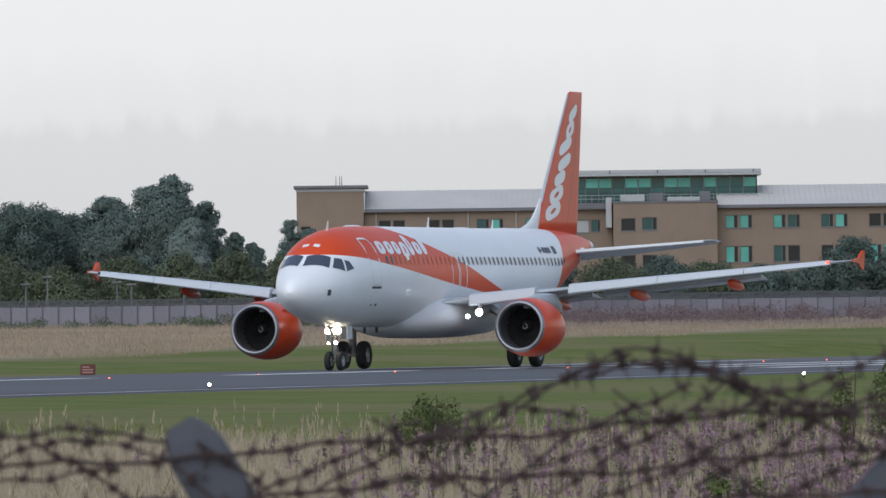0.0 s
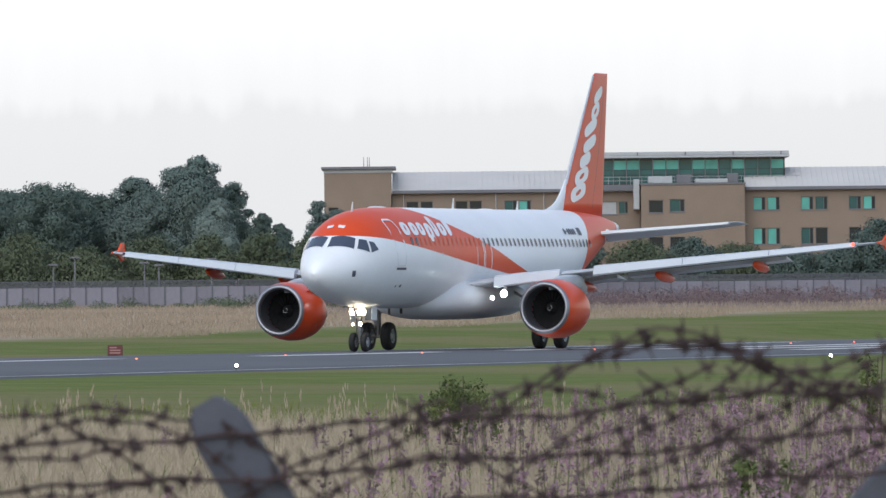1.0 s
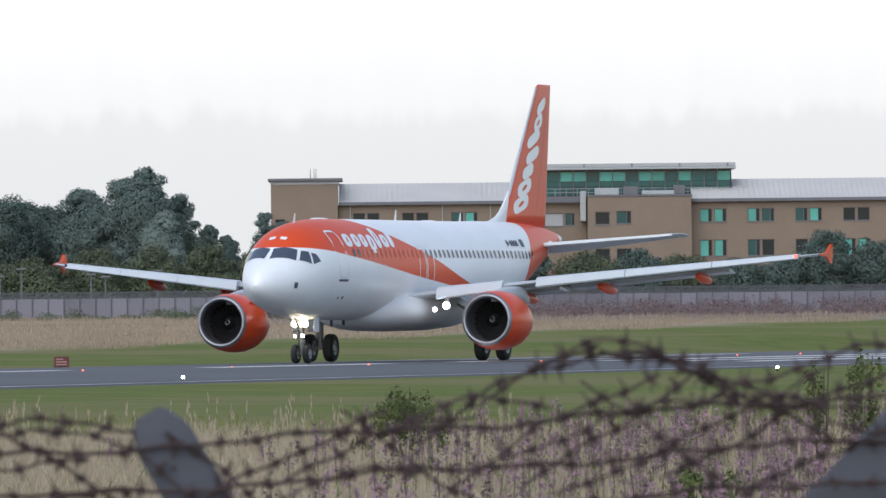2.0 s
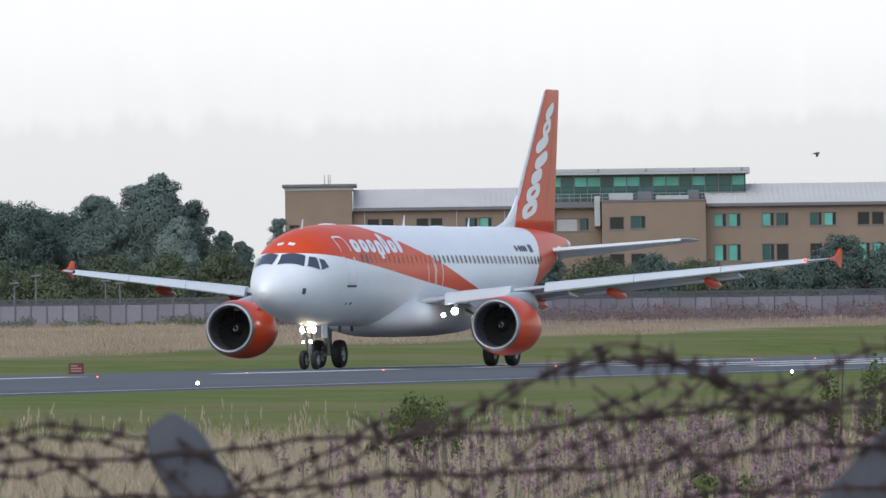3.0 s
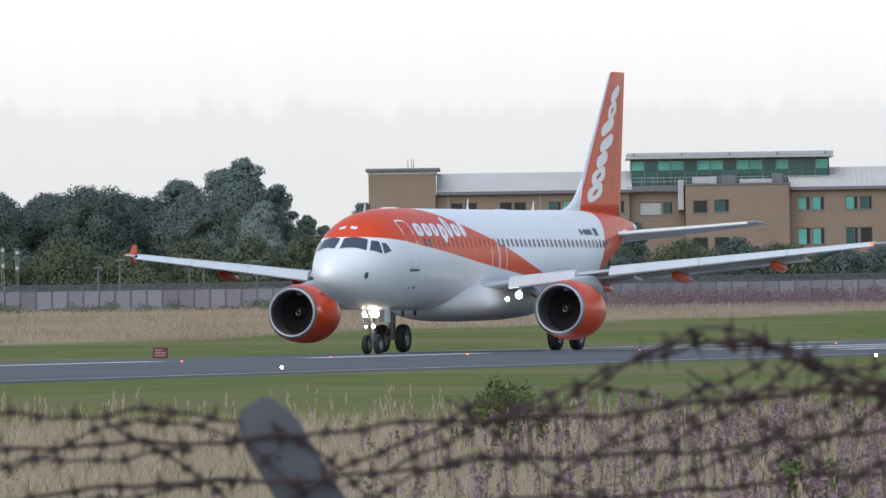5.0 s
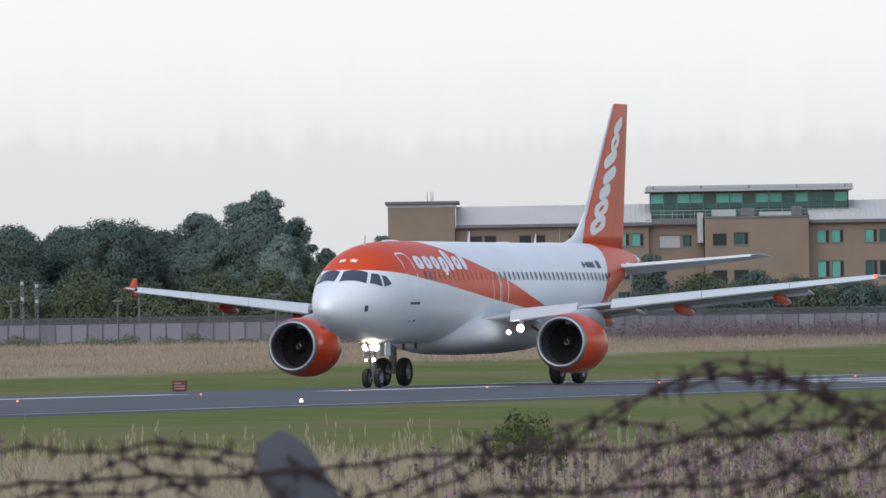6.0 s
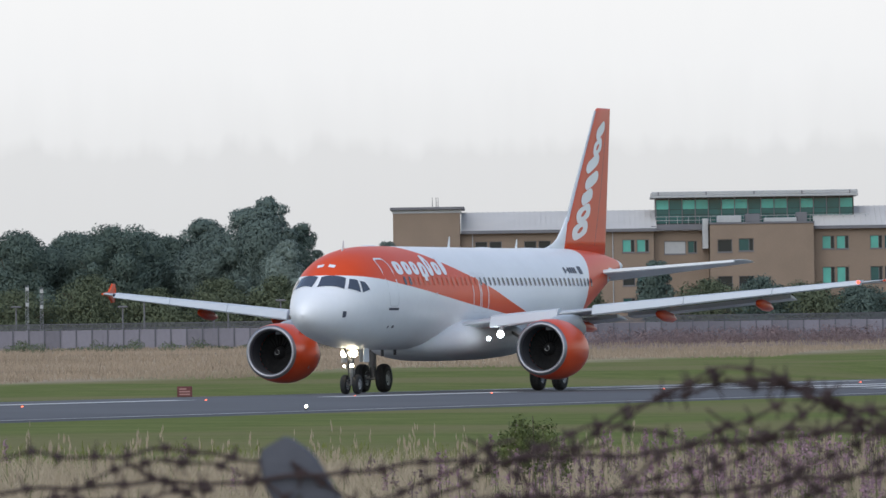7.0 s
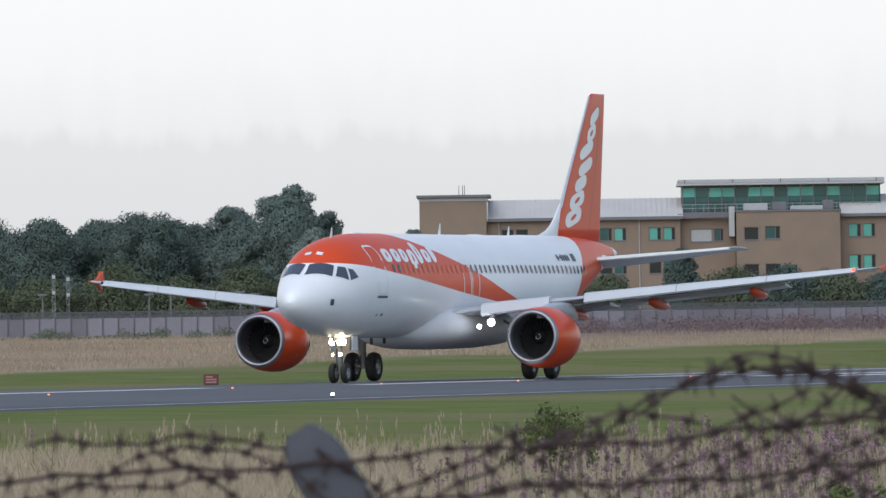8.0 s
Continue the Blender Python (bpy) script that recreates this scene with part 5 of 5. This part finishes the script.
def meadow():
    rng = np.random.default_rng(5)
    v, f, tip, h = blades(rng, 120000, 46, 142, 0.25, 0.72, 0.0065, lambda x, y, r: r.uniform(size=len(x)) > 0.25 * wild(x, y) + 0.35 * (np.sin(x * 2.1 + y * 0.23) * np.sin(x * 0.9 - y * 0.31) > 0.3), 0.95)
    stuff("straw_grass", v, f, M["straw"], "tall dry straw-coloured meadow grass", "grass")
    v, f, tip, h = blades(rng, 14000, 46, 138, 0.25, 0.7, 0.016, lambda x, y, r: r.uniform(size=len(x)) < 0.25 + 0.7 * wild(x, y), 0.6)
    stuff("green_weeds", v, f, M["green"], "green weeds among the dry grass", "weeds")
    # short turf at the edge of the meadow, and the uncut field up to the wall
    across = lambda x, y: (x - NOSE.x) * LEFT.x + (y - NOSE.y) * LEFT.y
    v, f, tip, h = blades(rng, 22000, 122, 190, 0.04, 0.22, 0.010, lambda x, y, r: (across(x, y) > 24) & (r.uniform(size=len(x)) < 1.2 - (y - 122) / 60), 0.9)
    stuff("near_turf", v, f, M["turf_blade"], "short green turf blades at the meadow's edge", "grass")
    v, f, tip, h = blades(rng, 50000, 430, 692, 0.12, 0.42, 0.026, lambda x, y, r: (across(x, y) < -30) & (y - 2.6 * x + 14 * np.sin(x * 0.3 + y * 0.04) > 522) & ~((y > 620) & (x > -14) & (r.uniform(size=len(x)) < 0.8)), 0.8)
    stuff("uncut_field_grass", v, f, M["uncut"], "tawny uncut grass below the boundary wall", "grass")
    # seed heads on long stalks, a few standing clear of the rest
    v, f, tip, h = blades(rng, 900, 60, 130, 0.7, 1.05, 0.004, lambda x, y, r: r.uniform(size=len(x)) > 0.3)
    vs, fs = [v], list(f)
    base = len(v)
    k = 6
    q = np.repeat(tip, k, 0) + rng.normal(size=(len(tip) * k, 3)) * np.array([0.010, 0.010, 0.07])
    quad = np.stack([q + np.array([-0.008, 0, 0]), q + np.array([0, 0.01, -0.05]), q + np.array([0.008, 0, 0]), q + np.array([0, -0.01, 0.06])], 1).reshape(-1, 3)
    fs += (base + np.arange(len(q) * 4).reshape(-1, 4)).tolist()
    stuff("seeding_stalks", np.concatenate([v, quad]), fs, M["straw"], "pale seeding grass stalks", "grass")
    # willowherb: stems with leaves and a spike of flowers
    n = 2600
    y = rng.uniform(44, 128, n); x = rng.uniform(-1, 1, n) * (y * 0.0625 + 0.5)
    ok = rng.uniform(size=n) < wild(x, y) * 0.75
    x, y = x[ok], y[ok]; n = len(x)
    z = np.array([ground_z(Vector((float(a), float(b), 0))) for a, b in zip(x, y)])
    h = rng.uniform(0.65, 1.15, n)
    stems, leaves, flowers, seeds = [], [], [], []
    for i in range(n):
        b = np.array([x[i], y[i], z[i]]); t = b + np.array([rng.normal() * 0.1, rng.normal() * 0.1, h[i]])
        w = np.array([0.007, 0, 0])
        stems.append(np.stack([b - w, b + w, t + w * 0.5, t - w * 0.5]))
        m = 26
        s = rng.uniform(0.15, 0.72, m)
        c = b + (t - b) * s[:, None]
        a = rng.uniform(0, 6.28, m)
        d = np.stack([np.cos(a), np.sin(a), rng.uniform(-0.5, 0.4, m)], 1) * 0.085
        e = np.stack([-np.sin(a), np.cos(a), np.zeros(m)], 1) * 0.009
        leaves.append(np.stack([c, c + d * 0.5 - e, c + d, c + d * 0.5 + e], 1).reshape(-1, 4, 3).reshape(-1, 3))
        m = 60
        s = rng.uniform(0.66, 1.02, m)
        c = b + (t - b) * s[:, None] + rng.normal(size=(m, 3)) * (0.062 * (1.12 - s))[:, None] * np.array([1.6, 1.6, 0.8])
        r = 0.011 * rng.uniform(0.6, 1.5, (m, 1))
        p1, p2 = rng.normal(size=(m, 3)) * r, rng.normal(size=(m, 3)) * r
        (flowers if rng.uniform() < 0.6 else seeds).append(np.stack([c - p1, c - p2, c + p1, c + p2], 1).reshape(-1, 3))
    for name, parts, mat, label in (("willowherb_stems", stems, "green", "green willowherb stems"), ("willowherb_leaves", leaves, "green", "narrow green willowherb leaves"),
                                    ("willowherb_flowers", flowers, "purple", "pink-purple willowherb flower spikes"), ("willowherb_seedheads", seeds, "mauve", "dull mauve fading willowherb spikes")):
        q = np.concatenate(parts).reshape(-1, 3)
        stuff(name, q, np.arange(len(q)).reshape(-1, 4).tolist(), M[mat], label, "wildflowers")


meadow()


def low_shrub(x, y, top, width, seed, label):
    rng = np.random.default_rng(seed)
    z0 = ground_z(Vector((x, y, 0)))
    h = top - z0
    t = holder("bush", Matrix.Translation((x, y, z0)), label, "shrub")
    for k in range(9):
        a = rng.uniform(0, 6.28)
        bm = bmesh.new(); rod(bm, (0, 0, -0.05), (math.cos(a) * width * 0.35, math.sin(a) * width * 0.35, h * rng.uniform(0.6, 0.95)), 0.012, 0.005, 5)
        part("stem", bm, M["bark"], t)
    cs = [(rng.normal() * width * 0.24, rng.normal() * width * 0.24, h * rng.uniform(0.3, 0.85)) for k in range(18)]
    rs = [(width * 0.13, width * 0.13, h * 0.13)] * 18
    cards_mesh("foliage", leaf_cards(rng, cs, rs, int(3400 * min(1, width)), 0.028), M["green"], t, "small green leaves")


low_shrub(0.12, 112, 0.78, 1.0, 3, "leafy green bush in the dry meadow")
low_shrub(5.13, 95, 1.26, 0.42, 4, "tall leafy green sapling among willowherb")
low_shrub(4.69, 95, 1.18, 0.30, 5, "tall leafy green sapling among willowherb")
low_shrub(2.55, 70, 0.35, 0.6, 6, "leafy green bush among willowherb")


# ---- perimeter fence with cranked concrete posts and tangled barbed wire ----
FY = 17.0


def cranked_post(x, z, tilt, label, wide=0.118):
    """Concrete post with a cranked, leaning top arm; x, z is the tip."""
    p = holder("fence_post", Matrix.Translation((x, FY, z)), label, "fence post", "perimeter fence posts")
    a = radians(tilt)
    along, across = Vector((math.sin(a), 0, -math.cos(a))), Vector((math.cos(a), 0, math.sin(a)))
    bm = bmesh.new()
    rows = []
    length = 0.55
    for s, w in ((0.0, wide * 0.42), (0.012, wide * 0.62), (0.05, wide * 0.92), (0.07, wide), (length, wide * 1.06)):
        rows.append([tuple(along * s + across * (w / 2) * i + Vector((0, j * wide * 0.5, 0))) for i, j in ((-1, -0.9), (-0.9, -1), (0.9, -1), (1, -0.9), (1, 0.9), (0.9, 1), (-0.9, 1), (-1, 0.9))])
    end = along * length
    g = ground_z(Vector((x, FY, 0))) - 0.3 - z
    for zz in (end.z - 0.12, g):
        rows.append([(end.x + wide * 0.53 * i, j * wide * 0.5, zz) for i, j in ((-1, -0.9), (-0.9, -1), (0.9, -1), (1, -0.9), (1, 0.9), (0.9, 1), (-0.9, 1), (-1, 0.9))])
    vs, fs = rings(rows)
    solid("post_body", vs, fs, M["concrete"], p)
    for s in (0.12, 0.30):
        c = along * s - across * 0.01
        bm = bmesh.new(); rod(bm, c + Vector((0, -wide * 0.5 - 0.004, 0)), c + Vector((0, -wide * 0.5 + 0.01, 0)), 0.007, seg=10)
        part("wire_hole", bm, M["dark"], p)
    return p


cranked_post(-0.506, 1.352, 30, "cranked weathered grey concrete fence post")
cranked_post(1.12, 1.41, -43, "leaning weathered grey concrete fence strut")
cranked_post(-2.6, 1.36, 30, "cranked weathered grey concrete fence post")
cranked_post(3.2, 1.36, 30, "cranked weathered grey concrete fence post")


def barb_mesh(seed):
    """One barb: a short winding round the wire and four cut points."""
    rng = np.random.default_rng(seed)
    bm = bmesh.new()
    rod(bm, (-0.009, 0, 0), (0.009, 0, 0), 0.0075, seg=7)
    for k in range(4):
        t = math.pi / 2 * k + rng.uniform(-0.5, 0.5)
        L = 0.027 * rng.uniform(0.75, 1.3)
        rod(bm, (rng.uniform(-0.008, 0.008), 0, 0), (rng.uniform(-0.012, 0.012), L * math.cos(t), L * math.sin(t)), 0.0030, 0.0014, 5)
    me = bpy.data.meshes.new("barb")
    bm.to_mesh(me); bm.free()
    me.materials.append(M["rust"])
    return me


BARBS = [barb_mesh(300 + k) for k in range(6)]


def barbed(points, seed, r=0.0046, gap=0.085, label="rusty sagging barbed wire strand"):
    """Two-ply wire along a line with barbs wound on at intervals."""
    rng = np.random.default_rng(seed)
    pts = [Vector(p) for p in points]
    o = holder("barbed_wire", Matrix.Translation(pts[0]), label, "barbed wire", "fence wires")
    o0 = pts[0].copy()
    cu = bpy.data.curves.new("strand", "CURVE")
    cu.dimensions, cu.bevel_depth, cu.bevel_resolution, cu.resolution_u = "3D", r, 1, 3
    sp = cu.splines.new("POLY"); sp.points.add(len(pts) - 1)
    for q, p in zip(sp.points, pts):
        q.co = (*(p - o0), 1)
    tmp = bpy.data.objects.new("strand", cu)
    scene.collection.objects.link(tmp)
    bpy.context.view_layer.update()
    me = bpy.data.meshes.new_from_object(tmp.evaluated_get(bpy.context.evaluated_depsgraph_get()))
    bpy.data.objects.remove(tmp)
    me.materials.clear(); me.materials.append(M["rust"])
    w = new("strand", me); w.parent = o
    run, k = 0.0, 0
    for a, b in zip(pts, pts[1:]):
        L = (b - a).length
        run += L
        while run > gap:
            run -= gap * rng.uniform(0.75, 1.25)
            d = (b - a).normalized()
            q = new("barb", BARBS[int(rng.integers(len(BARBS)))])
            q.parent = o
            q.matrix_basis = Matrix.Translation(b - d * min(run, L) - o0) @ d.to_track_quat("X", "Z").to_matrix().to_4x4() @ pose(0, 0, 0, float(rng.uniform(0, 360)))
    return o


def strand(x0, x1, z0, z1, sag, seed, wob=0.006, y=FY - 0.08, step=0.02):
    rng = np.random.default_rng(seed)
    n = max(4, int(abs(x1 - x0) / step))
    ph = rng.uniform(0, 6.28, 4)
    out = []
    for i in range(n + 1):
        f = i / n
        x = x0 + (x1 - x0) * f
        z = z0 + (z1 - z0) * f - sag * 4 * f * (1 - f) + wob * (math.sin(x * 9 + ph[0]) + 0.6 * math.sin(x * 23 + ph[1]) + 0.3 * math.sin(x * 51 + ph[2]))
        out.append((x, y + 0.02 * math.sin(x * 7 + ph[3]), z))
    return out


barbed(strand(-1.35, 1.5, 1.245, 1.415, 0.012, 1), 1)
barbed(strand(-1.35, 1.5, 1.155, 1.325, 0.008, 2), 2)
barbed(strand(-1.35, 1.5, 1.085, 1.24, 0.01, 8), 3)
# loose ends and arches thrown over the strands: from x, z to x, z, rise in the middle, thickness
ARCHES = [(0.16, 1.36, 0.68, 1.35, 0.115, 0.005), (0.04, 1.30, 0.40, 1.47, 0.02, 0.005), (0.40, 1.475, 0.86, 1.29, 0.012, 0.006), (0.26, 1.43, 0.58, 1.43, 0.045, 0.0045), (0.44, 1.46, 0.78, 1.34, 0.02, 0.005),
          (0.24, 1.20, 0.63, 1.44, 0.01, 0.0045), (0.10, 1.21, 0.52, 1.40, 0.03, 0.0045), (0.52, 1.20, 1.05, 1.43, 0.035, 0.005), (0.62, 1.38, 1.3, 1.44, 0.05, 0.005), (0.70, 1.18, 1.2, 1.40, 0.0, 0.0045), (0.85, 1.32, 1.3, 1.22, 0.02, 0.0045),
          (0.30, 1.16, 0.86, 1.42, 0.015, 0.004), (0.36, 1.42, 0.70, 1.16, 0.0, 0.004), (0.20, 1.26, 0.95, 1.36, 0.05, 0.004)]
LOOSE = [(-1.05, 1.33, -0.42, 1.28, 0.035, 0.005), (-0.80, 1.31, -0.50, 1.10, 0.02, 0.005), (-0.46, 1.15, -0.02, 1.34, 0.02, 0.005), (-0.47, 1.31, -0.20, 1.10, 0.0, 0.0045), (-0.24, 1.20, 0.16, 1.36, 0.02, 0.005),
         (-0.12, 1.34, 0.18, 1.16, 0.0, 0.0045), (-1.3, 1.15, -0.62, 1.27, 0.02, 0.0045), (-0.05, 1.31, 0.30, 1.35, 0.03, 0.0045), (-0.95, 1.12, -0.55, 1.19, 0.03, 0.0045),
         (-1.0, 1.20, -0.66, 1.33, 0.03, 0.004), (-0.74, 1.32, -0.40, 1.18, 0.03, 0.004), (-0.36, 1.10, 0.06, 1.24, 0.04, 0.004)]
for k, (xa, za, xb, zb, up, thick) in enumerate(ARCHES + LOOSE):
    barbed(strand(xa, xb, za, zb, -up, 20 + k, 0.011, FY - 0.05 - 0.012 * (k % 7)), 20 + k, r=thick * 0.75, gap=0.065, label="loose tangled end of rusty barbed wire")

# ---- a small bird crossing over the airfield ----
def small_bird():
    """Body along x with the beak forward; each wing turns about its root."""
    o = holder("bird", Matrix.Translation((0, 220, 6)), "small dark bird in fast level flight", "bird")
    vs, fs = rings(turned([(-0.10, 0.006), (-0.06, 0.016), (0.0, 0.024), (0.05, 0.020), (0.075, 0.016), (0.09, 0.006)], 12))
    solid("body", vs, fs, M["feather"], o, "", True)
    vs = [(-0.09, -0.008, 0.004), (-0.09, 0.008, 0.004), (-0.16, 0.026, 0.0), (-0.16, -0.026, 0.0)]
    solid("tail", vs + [(x, y, z - 0.004) for x, y, z in vs], [(0, 1, 2, 3), (7, 6, 5, 4), (0, 4, 5, 1), (1, 5, 6, 2), (2, 6, 7, 3), (3, 7, 4, 0)], M["feather"], o)
    wings = []
    for sg in (-1, 1):
        out = [(0.045, 0.012), (0.055, 0.08), (0.01, 0.19), (-0.02, 0.17), (-0.03, 0.07), (-0.035, 0.012)]
        n = len(out)
        vs = [(x, sg * y, 0.006) for x, y in out] + [(x, sg * y, 0.0) for x, y in out]
        fs = [tuple(range(n)), tuple(range(n, 2 * n))[::-1]] + [(i, n + i, n + (i + 1) % n, (i + 1) % n) for i in range(n)]
        wings.append((solid("bird_wing", vs, fs, M["feather"], o), sg))
    return o, wings


bird, bird_wings = small_bird()

# ---- what moves: the airliner gathers speed, its wheels roll; the bird beats across ----
RUN_T = np.array([0, 0.5, 1, 1.5, 3, 3.5, 4, 4.5, 6, 6.5, 7, 7.5, 8])
RUN_S = np.array([0, 0.13, 0.32, 0.53, 1.53, 1.97, 2.50, 3.10, 6.07, 7.47, 9.0, 10.88, 13.11])


def motions():
    times = [i / 10 for i in range(81)]
    rows, turn = [], []
    for t in times:
        s = float(glide(t, RUN_T, RUN_S))
        p = NOSE - AFT * s
        rows.append((t, pose(p.x, p.y, -0.035, 0, 0, 90 - math.degrees(HD))))
        turn.append((t, s))
    walk(plane, rows)
    for w, x, y, r in WHEELS:
        walk(w, [(t, pose(x, y, r, 0, -math.degrees(s / r), 0)) for t, s in turn])
    # the bird flies level, then climbs away
    flight = [(0, -40.1, 5.45, 0), (2.0, -6.5, 5.5, 1), (2.6, 3.7, 5.58, 2), (2.8, 6.99, 5.64, 4), (2.9, 8.62, 5.75, 6), (3.0, 10.45, 5.96, 8), (3.1, 12.0, 6.2, 8), (3.5, 18.7, 7.16, 8), (8, 94.0, 18.0, 8)]
    walk(bird, [(t, pose(x, 220, z, 0, -tilt, 0)) for t, x, z, tilt in flight])
    for w, sg in bird_wings:
        walk(w, [(t, pose(0, 0, 0, sg * 32 * math.cos(math.pi * round(t * 10) * 0.5))) for t in times])


motions()
